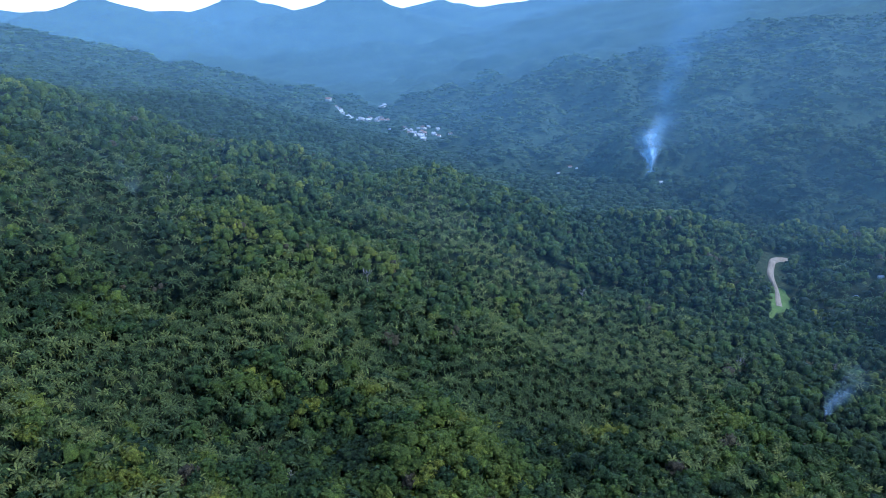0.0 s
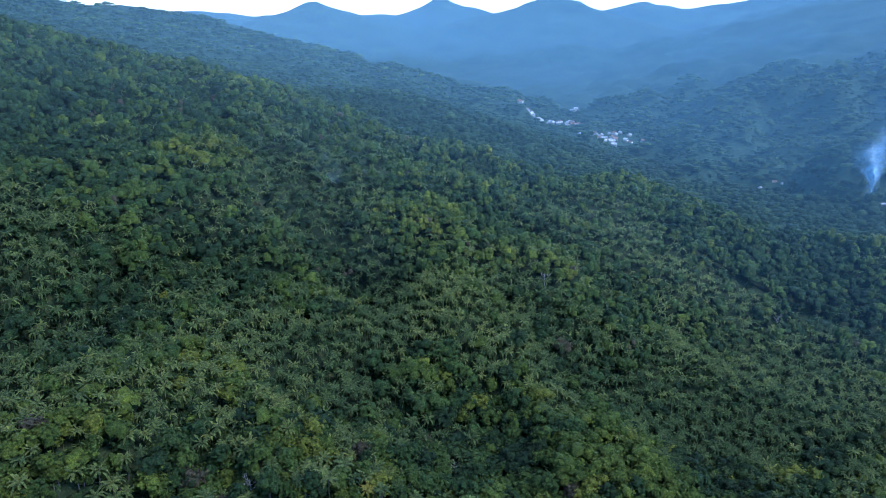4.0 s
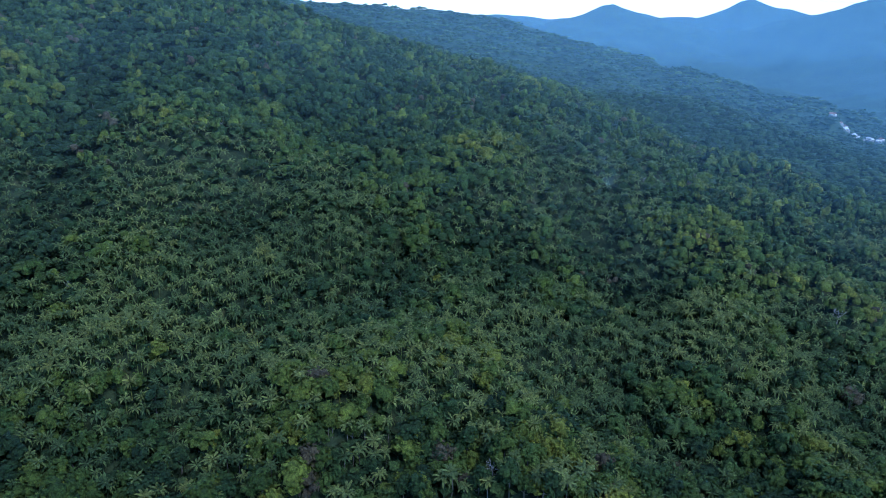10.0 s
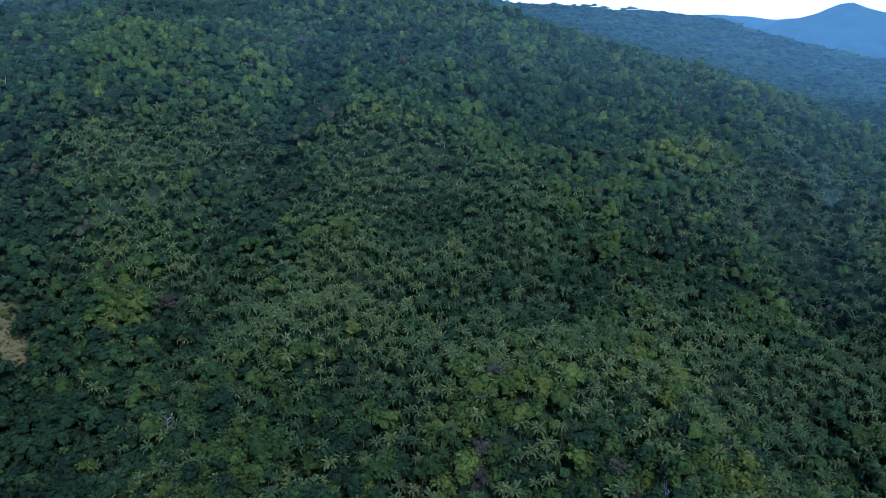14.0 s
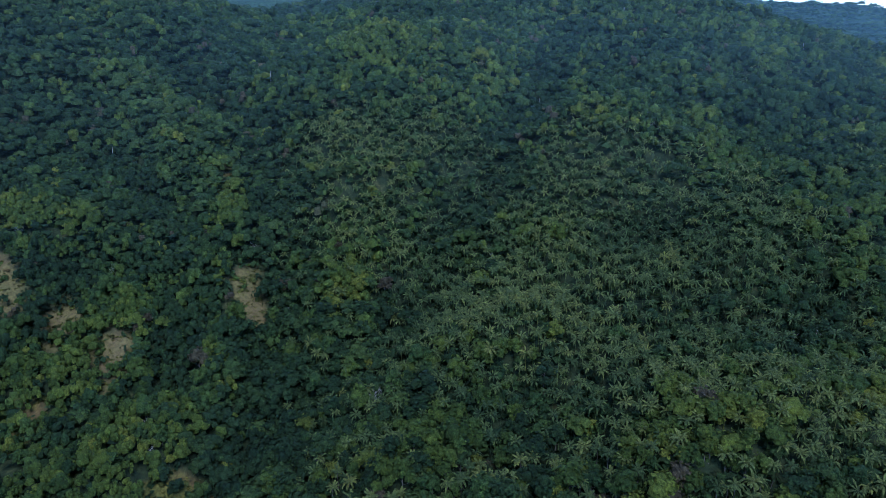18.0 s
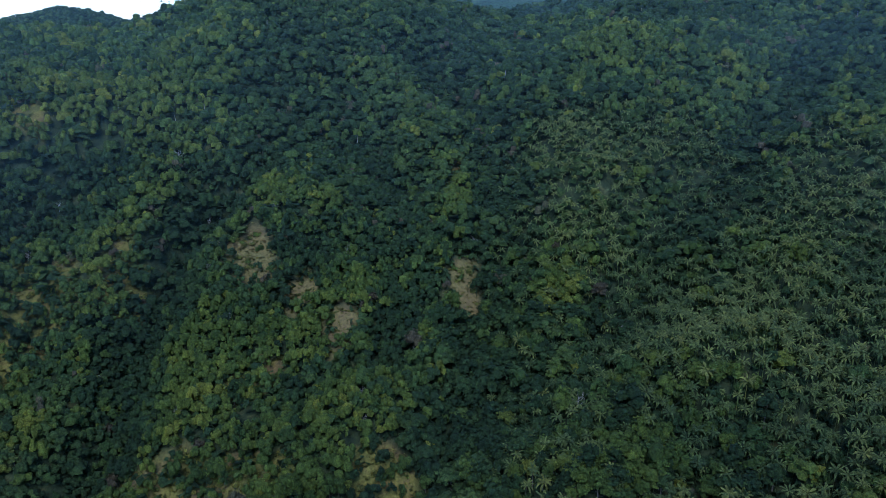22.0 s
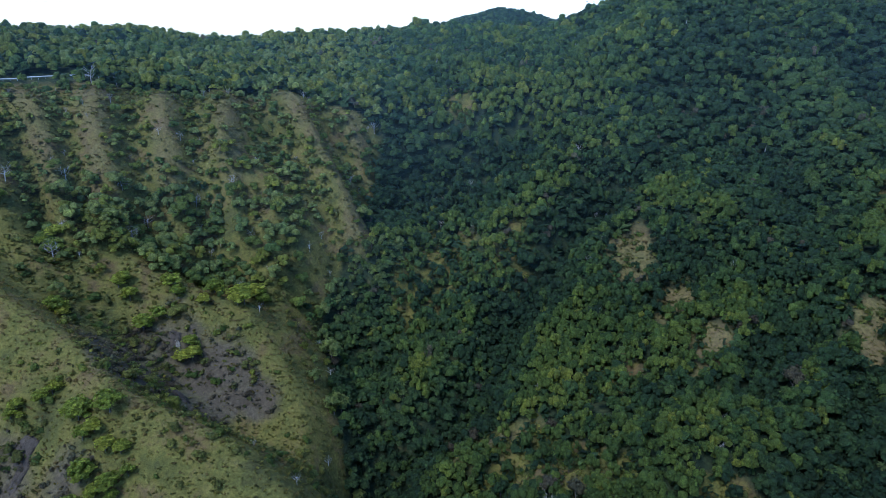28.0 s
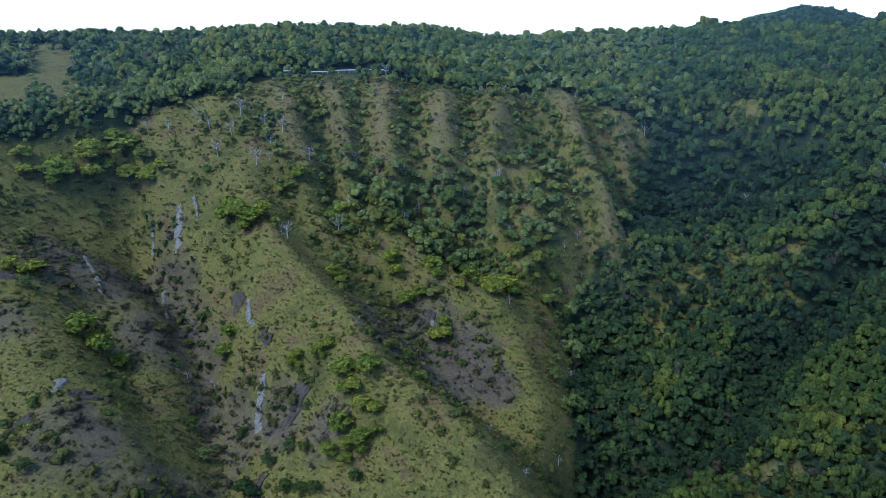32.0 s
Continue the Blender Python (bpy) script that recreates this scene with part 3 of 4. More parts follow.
def limbs(kind, rng, sides=5):
    """Trunk with its main limbs."""
    top = {"dome": 6.5, "spread": 8.2, "tall": 9.5, "shrub": 1.2, "dead": 7.0}[kind]
    r0 = {"dome": 0.24, "spread": 0.32, "tall": 0.24, "shrub": 0.07, "dead": 0.2}[kind]
    lean = rng.normal(0, 0.25, 2)
    trunk = [(0, 0, -1.0), (lean[0] * 0.4, lean[1] * 0.4, top * 0.45), (lean[0], lean[1], top)]
    out = [tube(trunk, (r0, r0 * 0.75, r0 * 0.35), sides)]
    n = 3 if kind == "shrub" else (11 if kind == "dead" else 5)
    for i in range(n):
        a, z = i * 2.4 + rng.uniform(-0.4, 0.4), top * (0.4 + 0.55 * i / n)
        reach = {"dome": 2.3, "spread": 3.6, "tall": 1.6, "shrub": 0.9, "dead": 2.6}[kind] * rng.uniform(0.7, 1.1)
        b = np.array([lean[0] * z / top, lean[1] * z / top, z])
        e = b + np.array([reach * math.cos(a), reach * math.sin(a), (0.7 if kind != "dead" else 1.0) * reach * rng.uniform(0.5, 1.0)])
        out.append(tube([b, (b + e) / 2 + (0, 0, -0.15 * reach), e], (r0 * 0.4, r0 * 0.28, r0 * 0.1), 4))
        if kind == "dead":
            for q in range(2):
                e2 = e + np.array([*rng.normal(0, 0.8, 2), rng.uniform(0.5, 1.4)])
                out.append(tube([b * 0.35 + e * 0.65, e2], (r0 * 0.2, r0 * 0.06), 3))
    return merged(out)


def palm_crown(fronds, detail, rng, top=9.0):
    """Coconut crown: arched, drooping fronds folded along the rib; detail 1 to 3."""
    vs, fs = [], []
    stops = {1: (0.5,), 2: (0.34, 0.7), 3: (0.2, 0.4, 0.6, 0.8)}[detail]
    for i in range(fronds):
        a = i * 2.39996 + rng.uniform(-0.25, 0.25)
        u = i / fronds
        rise, reach = 1.45 - 1.25 * u + rng.normal(0, 0.14), 4.4 * rng.uniform(0.78, 1.15)
        d, s = np.array([math.cos(a), math.sin(a), 0]), np.array([-math.sin(a), math.cos(a), 0])

        def rib(q):
            return np.array([0, 0, top]) + d * reach * (q - 0.22 * q * q) + np.array([0, 0, reach * (0.75 * rise * q - (0.66 + 0.10 * u) * q * q)])
        n = len(vs)
        vs.append(rib(0.03))
        last = (n, n, n)
        for q in stops:
            w = {1: 0.50, 2: 0.5, 3: 0.48}[detail] * (math.sin(math.pi * (0.15 + 0.75 * q)) ** 0.7) * rng.uniform(0.85, 1.15)
            k = len(vs)
            out, drop = d * reach * 0.10, np.array([0, 0, -0.42 * w])
            vs += [rib(q), rib(q) + s * w + drop + out, rib(q) - s * w + drop + out]
            if last[0] == n:
                fs += [[n, k, k + 1], [n, k + 2, k]]
            else:
                m0, l0, r0 = last
                fs += [[m0, k, k + 1], [m0, k + 1, l0], [m0, r0, k + 2], [m0, k + 2, k]]
            last = (k, k + 1, k + 2)
        k = len(vs)
        vs.append(rib(1.0))
        fs += [[last[0], k, last[1]], [last[0], last[2], k]]
    return np.array(vs), np.array(fs)


def palm_trunk(rng, top=9.0, sides=6):
    l = rng.normal(0, 0.5, 2)
    return tube([(0, 0, -1.0), (l[0] * 0.5, l[1] * 0.5, top * 0.35), (l[0] * 0.4, l[1] * 0.4, top * 0.7), (0, 0, top)], (0.24, 0.17, 0.14, 0.12), sides)


def part(name, verts, faces, material, parent, label="", smooth_it=True):
    me = mesh_from(name, verts, faces, smooth_it=smooth_it)
    me.materials.append(material)
    ob = new(name, me)
    ob.parent = parent
    if label:
        tagged(ob, label)
    return ob


def empty_thing(name, label, category, group=""):
    return tagged(new(name), label, category, group)


def plant(name, kind, leaf, label, category, group, seed):
    """One tree as a thing: trunk with limbs, and a crown."""
    rng = np.random.default_rng(seed)
    t = empty_thing(name, label, category, group)
    if kind == "palm":
        part("trunk", *palm_trunk(rng), M_TRUNK, t)
        part("crown", *palm_crown(22, 3, rng), leaf, t)
    elif kind == "dead":
        part("trunk", *limbs("dead", rng), leaf, t)
    elif kind == "bush":
        part("trunk", *limbs("dome", rng), M_TRUNK, t)
        part("crown", *crown_shape("dome", 9, 24, 0.72, rng, 5, 0.68), leaf, t)
    else:
        part("trunk", *limbs(kind, rng), M_TRUNK, t)
        clumps, sprays, size = {"dome": (7, 17, 0.6), "spread": (7, 17, 0.66), "tall": (7, 15, 0.55), "shrub": (4, 13, 0.42)}[kind]
        part("crown", *crown_shape(kind, clumps, sprays, size, rng, 5, 0.77), leaf, t)
    return t


# where the trees stand
def scatter(r0, r1, spacing, t0, t1, seed):
    """Jittered points over a sector."""
    rng = np.random.default_rng(seed)
    g = np.arange(-r1, r1 + spacing, spacing)
    x, y = np.meshgrid(g, g)
    x = (x + rng.uniform(-0.48, 0.48, x.shape) * spacing).ravel()
    y = (y + rng.uniform(-0.48, 0.48, y.shape) * spacing).ravel()
    r, t = np.hypot(x, y), (np.degrees(np.arctan2(-x, y)) + 90) % 360 - 90
    keep = (r > r0) & (r < r1) & (t > t0) & (t < t1)
    return x[keep], y[keep], rng


THICKETS = [(157.5, 374, 24, 13), (163.6, 264, 6, 16), (163.0, 232, 5, 16), (164.0, 298, 7, 14), (160.2, 206, 5, 12)]   # round the bleached trees, down the gully


def hollow_wood(x, y):
    """The wooded hollow below the ribs of the escarpment."""
    r, t, n = np.hypot(x, y), turned(x, y), rolling(x, y, 30, 33)
    return smooth(r + 10 * n, 308, 320) * (1 - smooth(r + 16 * n, 362, 376)) * smooth(t + n, 131.8, 133.5) * (1 - smooth(t + 2 * n, 150, 152))


def cover(x, y):
    """Share of the ground that trees take."""
    g = grassy(x, y)
    r, t = np.hypot(x, y), turned(x, y)
    n = rolling(x, y, 26, 51)
    spur = 0.5 + 0.5 * spur_wave(t, r)
    on_face = smooth(r, 325, 345) * g
    shrubs = np.where((on_face > 0.5) & (t < 156), 1.0 * (1 - spur) ** 0.5 + 0.06, smooth(n, 0.2, 0.45) * 0.4 + 0.012)
    shrubs = shrubs * (1 - 0.8 * smooth(t, 130, 132) * (1 - smooth(t, 149, 151)) * (1 - smooth(r, 258, 266)))
    shrubs = np.maximum(shrubs, 0.65 * bare(x, y, THICKETS, 12))
    shrubs = np.maximum(shrubs, hollow_wood(x, y) * (0.85 + 0.4 * n))
    d = 1 - g + g * shrubs
    d = d * (1 - 0.62 * bare(x, y, GLADES, 6))
    d = d * (1 - 0.97 * bare(x, y, CLEARINGS, 5)) * (1 - 0.75 * bare(x, y, BURNT, 7) * g)
    d = d * np.where(road_line(x, y) < 8 + 4 * n, 0, 1) * (1 - blob(x, y, -27.3, 468, 9, 30, 13)) * np.where((np.abs(r - 452) < 6) & (t > 144.5) & (t < 155.5), 0, 1)
    thin = smooth(t, 94, 100) * (1 - smooth(t, 126, 129)) * smooth(-r, -300, -240)
    return d * (1 - 0.25 * thin)


# clusters of the village: turn, distance, radius; houses on their own: turn, distance, facing
VILLAGE = ((8.0, 1345, 24), (5.3, 1360, 36), (4.8, 1560, 16), (2.1, 1195, 42), (3.4, 1185, 18))
LONE_HOUSES = ((-17.4, 806, 0.4), (-9.4, 866, 1.1), (-10.3, 876, 0.2), (-24.2, 625, 0.7), (-33.4, 536, 0.1), (-30.3, 491, 1.3), (-32.1, 515, 0.5), (10.0, 1880, 0.3), (9.6, 1890, 0.9), (-10.9, 872, 0.8))


def is_village(x, y):
    out = np.zeros(np.shape(x), bool)
    for t, r, w in (*VILLAGE, *[(h[0], h[1] - 4, 5.5) for h in LONE_HOUSES]):
        a, b = at_polar(t, r)
        out |= np.hypot(x - a, y - b) < w * 1.25
    return out


# light crowns, and dark layered ones, partly imitating sun and shade: turn, distance, half-widths
LIGHT_SLOPES = [(119.9, 452, 25, 40), (122, 375, 16, 35), (117, 225, 40, 30), (109.6, 450, 20, 50), (113.5, 430, 22, 40), (104, 270, 22, 30), (110.4, 275, 14, 16), (121.8, 350, 9, 20), (115.6, 365, 9, 12), (112, 216, 22, 12), (96, 245, 30, 25), (100, 200, 35, 25)]
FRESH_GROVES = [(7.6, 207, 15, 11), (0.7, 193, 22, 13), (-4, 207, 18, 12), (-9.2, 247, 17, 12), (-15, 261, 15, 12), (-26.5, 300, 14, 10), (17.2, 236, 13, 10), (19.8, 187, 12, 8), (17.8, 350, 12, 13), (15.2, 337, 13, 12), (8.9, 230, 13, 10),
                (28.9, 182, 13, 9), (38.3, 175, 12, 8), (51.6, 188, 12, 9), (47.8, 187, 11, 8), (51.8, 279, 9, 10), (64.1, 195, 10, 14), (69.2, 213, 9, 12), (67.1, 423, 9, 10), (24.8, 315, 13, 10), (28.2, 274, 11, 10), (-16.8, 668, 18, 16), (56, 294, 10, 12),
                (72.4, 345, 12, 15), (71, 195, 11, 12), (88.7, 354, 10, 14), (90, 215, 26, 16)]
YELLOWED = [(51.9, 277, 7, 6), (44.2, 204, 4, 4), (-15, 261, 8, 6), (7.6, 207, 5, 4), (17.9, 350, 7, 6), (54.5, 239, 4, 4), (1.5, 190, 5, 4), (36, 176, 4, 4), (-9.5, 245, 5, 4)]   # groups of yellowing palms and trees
LIT = LIGHT_SLOPES + FRESH_GROVES
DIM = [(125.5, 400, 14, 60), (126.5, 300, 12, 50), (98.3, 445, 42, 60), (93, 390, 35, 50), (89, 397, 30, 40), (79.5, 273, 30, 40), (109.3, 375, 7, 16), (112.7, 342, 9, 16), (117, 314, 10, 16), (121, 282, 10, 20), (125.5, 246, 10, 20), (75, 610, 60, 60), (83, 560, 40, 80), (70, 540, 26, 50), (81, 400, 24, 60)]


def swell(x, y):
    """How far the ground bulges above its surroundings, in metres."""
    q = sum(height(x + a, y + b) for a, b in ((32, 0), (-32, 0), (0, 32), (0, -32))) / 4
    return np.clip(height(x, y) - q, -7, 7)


KINDS = ["palm", "dome", "spread", "tall", "light", "dry", "shrub", "dead", "pale"]


def kinds_for(x, y, rng):
    """Which kind stands where: palm groves low on the slopes, broadleaf woods above."""
    r, t = np.hypot(x, y), (np.degrees(np.arctan2(-x, y)) + 90) % 360 - 90
    n, n2, u = rolling(x, y, 90, 61), rolling(x, y, 45, 71), rng.random(np.shape(x))
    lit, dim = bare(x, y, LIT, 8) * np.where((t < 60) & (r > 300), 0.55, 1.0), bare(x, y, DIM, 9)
    grove = 0.47 + 1.1 * n - 0.45 * lit
    grove = np.where(t > 20, grove + 0.16, grove) + 0.3 * smooth(t, 40, 52) * (1 - smooth(r, 330, 420)) + 0.16 * (1 - smooth(t, 20, 40)) * (smooth(r, 230, 270) * 2 - 1) * (1 - smooth(r, 420, 520))
    grove = grove * (1 - smooth(t + 3 * n2, 82, 87)) * np.where(r > 520, 0.6, 1.0) * (1 - smooth(t, 52, 60) * smooth(r, 390, 440))
    k = np.where(u < grove * 0.95, 0, 1)
    v = rng.random(np.shape(x))
    other = np.select([v < 0.46, v < 0.68, v < 0.84, v < 0.975, v < 0.993], [1, 2, 3, 4, 5], 7)
    knob = blob(x, y, 76.4, 498, 34, 44, 3) > 0.5
    rise = swell(x, y)
    # dark kinds in gullies and light ones on bulges imitate the relief's shading
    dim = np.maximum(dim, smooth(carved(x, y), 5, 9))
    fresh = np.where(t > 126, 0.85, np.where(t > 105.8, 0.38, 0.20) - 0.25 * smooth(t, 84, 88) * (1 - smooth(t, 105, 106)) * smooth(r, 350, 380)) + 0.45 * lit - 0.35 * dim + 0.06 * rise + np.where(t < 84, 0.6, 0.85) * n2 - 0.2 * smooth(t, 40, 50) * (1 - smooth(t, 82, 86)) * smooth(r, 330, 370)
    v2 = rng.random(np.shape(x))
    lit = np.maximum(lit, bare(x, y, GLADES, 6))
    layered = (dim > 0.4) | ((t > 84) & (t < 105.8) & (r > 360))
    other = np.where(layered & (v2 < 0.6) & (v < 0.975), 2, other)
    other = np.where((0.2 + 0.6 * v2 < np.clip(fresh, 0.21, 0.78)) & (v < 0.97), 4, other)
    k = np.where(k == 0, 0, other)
    k = np.where(knob, 4, k)
    g = grassy(x, y) > 0.4
    k = np.where(g, np.select([v < np.where(hollow_wood(x, y) > 0.5, 0.06, 0.36), v < 0.86, v < 0.93], [6, 4, 1], 7), k)
    # many light trees of the escarpment take the colour that imitates haze
    return np.where((t > 124.5) & (k == 4) & (v2 < np.where(r < 430, 0.55, 0.22)), 8, k)


# ---- the woods ----
LABELS = {
    "palm": ("coconut_palm", M_PALM, "tall coconut palm with arched grey-green fronds on the slope", "palm", "coconut palms on the slope"),
    "dome": ("broadleaf_tree", M_BROAD, "dense broadleaf tree with a rounded green crown", "tree", "broadleaf trees of the wood"),
    "spread": ("spreading_tree", M_DARK, "wide flat-topped dark green rain tree", "tree", "spreading trees of the wood"),
    "tall": ("slender_tree", M_BROAD, "slender upright tree with dense green leaves", "tree", "slender trees of the wood"),
    "light": ("young_tree", M_LIGHT, "young tree with fresh yellowish-green leaves", "tree", "light green trees"),
    "dry": ("dry_tree", M_DRY, "nearly leafless brownish tree among green woods", "tree", "dry trees"),
    "pale": ("pale_tree", M_HAZED_LEAF, "soft-crowned tree with pale grey-green leaves", "tree", "pale trees of the escarpment"),
    "shrub": ("shrub", M_SCRUB, "low leafy green shrub in dry grass", "shrub", "shrubs of the escarpment"),
    "dead": ("dead_tree", M_PALE, "bare pale dead tree with broken branches", "dead tree", "dead trees"),
}
SHAPE = {"palm": "palm", "dome": "dome", "spread": "spread", "tall": "tall", "light": "dome", "pale": "dome", "dry": "dome", "shrub": "shrub", "dead": "dead"}
SINGLE = {"palm": 290, "dome": 290, "spread": 200, "tall": 190, "light": 200, "pale": 120, "dry": 60, "shrub": 260, "dead": 70}


def place(x, y, z, spin, sx, sz):
    return Matrix.Translation((x, y, z)) @ Matrix.Rotation(spin, 4, "Z") @ Matrix.Diagonal((sx, sx, sz, 1))


def joined(name, templates, material, x, y, z, sx, sz, tone, label, category, rng):
    """Many trees as one mesh."""
    vs, fs, ts, base = [], [], [], 0
    which, spin = rng.integers(0, len(templates), len(x)), rng.uniform(0, 6.283, len(x))
    for w, (v, f) in enumerate(templates):
        pick = np.nonzero(which == w)[0]
        if not len(pick):
            continue
        c, s = np.cos(spin[pick])[:, None], np.sin(spin[pick])[:, None]
        X = (v[None, :, 0] * c - v[None, :, 1] * s) * sx[pick][:, None] + x[pick][:, None]
        Y = (v[None, :, 0] * s + v[None, :, 1] * c) * sx[pick][:, None] + y[pick][:, None]
        Z = v[None, :, 2] * sz[pick][:, None] + z[pick][:, None]
        vs.append(np.stack([X, Y, Z], -1).reshape(-1, 3))
        fs.append((f[None] + (np.arange(len(pick)) * len(v))[:, None, None] + base).reshape(-1, 3))
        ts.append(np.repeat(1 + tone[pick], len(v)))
        base += len(v) * len(pick)
    if not vs:
        return None
    me = mesh_from(name, np.concatenate(vs), np.concatenate(fs), tone=np.concatenate(ts))
    me.materials.append(material)
    return tagged(new(name, me), label, category, kind="stuff")


def tones(x, y, rng):
    # relief shading put into the leaf tone: lighter on bulges, darker in hollows
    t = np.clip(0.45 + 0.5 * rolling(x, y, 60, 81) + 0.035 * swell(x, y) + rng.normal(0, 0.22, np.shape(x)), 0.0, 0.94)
    t = np.where((bare(x, y, YELLOWED, 10) > 0.4) & (rng.random(np.shape(x)) < 0.55), 0.985, t)
    return np.where(rng.random(np.shape(x)) < 0.012, 0.995, t)


def woods(r0, r1, spacing, t0, t1, seed, singles, templates, names, scale, leaf=None, fray=0.0):
    x, y, rng = scatter(r0 * (1 - fray), r1 * (1 + fray), spacing, t0, t1, seed)
    d = np.hypot(x, y) * (1 + fray * rolling(x, y, 110, 40))
    keep = (rng.random(len(x)) < cover(x, y)) & ~is_village(x, y) & (d > r0) & (d < r1)
    x, y = x[keep], y[keep]
    z, k, r = height(x, y), kinds_for(x, y, rng), np.hypot(x, y)
    grass = grassy(x, y)
    vary = np.where(k == 0, 0.13, 0.25)
    sx = np.clip(np.exp(rng.normal(-0.02, 1, len(x)) * vary), 0.62, 1.6) * scale
    sz = sx ** 0.7 * rng.uniform(0.72, 1.08, len(x)) * np.where(grass > 0.5, 0.85, 1.0)
    low = np.where((grass > 0.5) & (hollow_wood(x, y) < 0.4), 0.72, 1.0)
    sx, sz = sx * low, sz * low
    sx, sz = np.where(k == 0, 0.80 * sx, sx), np.where(k == 0, 0.95 * sz, sz)
    if leaf is not None:
        sz = sz * (0.7 if r0 < 800 else 0.5)
        z = z - (2.3 if r0 < 800 else 4.6) * sz   # far crowns sit close to the slope
    turn = turned(x, y)
    sz = np.where((turn > 124) & (turn < 300), 0.85, 1.0) * sz
    # brighter light on escarpment and plateau put into the leaf tone
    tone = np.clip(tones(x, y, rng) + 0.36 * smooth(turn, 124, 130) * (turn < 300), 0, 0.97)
    for i, kind in enumerate(KINDS):
        pick = np.nonzero(k == i)[0]
        pick = pick[np.argsort(r[pick])]
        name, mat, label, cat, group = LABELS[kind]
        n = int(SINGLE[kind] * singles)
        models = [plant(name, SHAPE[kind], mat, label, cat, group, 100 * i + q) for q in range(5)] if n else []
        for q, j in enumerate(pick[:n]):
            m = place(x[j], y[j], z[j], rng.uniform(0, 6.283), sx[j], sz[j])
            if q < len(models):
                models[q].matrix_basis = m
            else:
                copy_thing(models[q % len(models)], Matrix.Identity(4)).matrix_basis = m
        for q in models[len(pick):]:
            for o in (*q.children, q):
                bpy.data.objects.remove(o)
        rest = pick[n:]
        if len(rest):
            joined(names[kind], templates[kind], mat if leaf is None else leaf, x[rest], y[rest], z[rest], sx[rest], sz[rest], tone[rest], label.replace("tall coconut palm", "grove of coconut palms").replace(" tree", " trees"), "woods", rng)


def trunked(v, f, top):
    return merged([(v, f), tube([(0, 0, -1), (0, 0, top)], (0.2, 0.1), 3)])


rt = np.random.default_rng(5)
MID = {"palm": [trunked(*palm_crown(20, 1, rt), 9.0) for _ in range(8)],
       "dome": [trunked(*crown_shape("dome", 5, 13, 0.66, rt, 4, 0.78), 6) for _ in range(6)],
       "spread": [trunked(*crown_shape("spread", 5, 13, 0.74, rt, 4, 0.78), 8) for _ in range(5)],
       "tall": [trunked(*crown_shape("tall", 4, 10, 0.78, rt, 4), 9) for _ in range(5)],
       "light": [trunked(*crown_shape("dome", 5, 13, 0.62, rt, 4, 0.78), 6) for _ in range(5)],
       "dry": [trunked(*crown_shape("dome", 2, 10, 0.6, rt, 4), 6) for _ in range(4)],
       "shrub": [crown_shape("shrub", 3, 7, 0.5, rt, 4) for _ in range(4)],
       "dead": [limbs("dead", rt, 4) for _ in range(4)]}
MIDB = {"palm": [palm_crown(13, 1, rt) for _ in range(7)],
        "dome": [crown_shape("dome", 5, 2, 0.75, rt, 4, 0.86) for _ in range(9)],
        "spread": [crown_shape("spread", 4, 3, 0.9, rt, 4, 0.84) for _ in range(7)],
        "tall": [crown_shape("tall", 4, 3, 0.75, rt, 4, 0.84) for _ in range(6)],
        "light": [crown_shape("dome", 5, 2, 0.7, rt, 4, 0.84) for _ in range(8)],
        "dry": [crown_shape("dome", 2, 6, 0.6, rt, 4, 0.6) for _ in range(4)],
        "shrub": [crown_shape("shrub", 2, 6, 0.5, rt, 4) for _ in range(4)],
        "dead": [limbs("dead", rt, 3) for _ in range(3)]}


def ragged(kind, sprays, size, spread):
    """A far crown of loose leaf sprays over a dome."""
    i = np.arange(sprays)
    u, a = (i + 0.5) / sprays, i * 2.39996 + rt.uniform(0, 6)
    rad, tall = {"dome": (3.3, 8.6), "tall": (2.2, 10.5), "shrub": (1.4, 1.8)}[kind]
    c = np.stack([rad * np.sqrt(u) * np.cos(a), rad * np.sqrt(u) * np.sin(a), tall - spread * u * u], 1) + rt.normal(0, 0.3, (sprays, 3))
    d = np.stack([u * np.cos(a), u * np.sin(a), 1.1 - 0.6 * u], 1)
    return leaf_quads(c, d, size, rt, 1.0, True)


FARA = {"palm": [palm_crown(8, 1, rt) for _ in range(7)],
        "dome": [crown_shape("dome", 4, 1, 0.8, rt, 4, 0.9) for _ in range(10)],
        "spread": [crown_shape("spread", 3, 2, 0.9, rt, 4, 0.92) for _ in range(8)],
        "tall": [crown_shape("tall", 3, 2, 0.8, rt, 4, 0.92) for _ in range(8)],
        "light": [crown_shape("dome", 4, 1, 0.8, rt, 4, 0.9) for _ in range(9)],
        "dry": [crown_shape("dome", 2, 5, 0.7, rt, 4, 0.6) for _ in range(4)],
        "shrub": [ragged("shrub", 4, 0.8, 1.0) for _ in range(4)],
        "dead": [tube([(0, 0, -1), (0.3, 0, 4), (0.8, 0.4, 9)], (0.3, 0.25, 0.1), 3)]}
for forms in (MID, MIDB, FARA):
    forms["pale"] = forms["light"]
NAMES = {"pale": "pale_woods", "palm": "coconut_grove", "dome": "broadleaf_woods", "spread": "spreading_woods", "tall": "slender_woods", "light": "young_woods", "dry": "dry_woods", "shrub": "scrub", "dead": "dead_woods"}
woods(160, 300, 3.7, -38, 89, 11, 0.7, MID, NAMES, 0.82)
woods(160, 345, 3.05, 89, 130, 16, 0.35, MIDB, NAMES, 0.58)   # smaller trees on the lower hillside, sized to fit the camera's view
woods(160, 300, 4.0, 130, 180, 17, 0.7, MID, NAMES, 0.78)
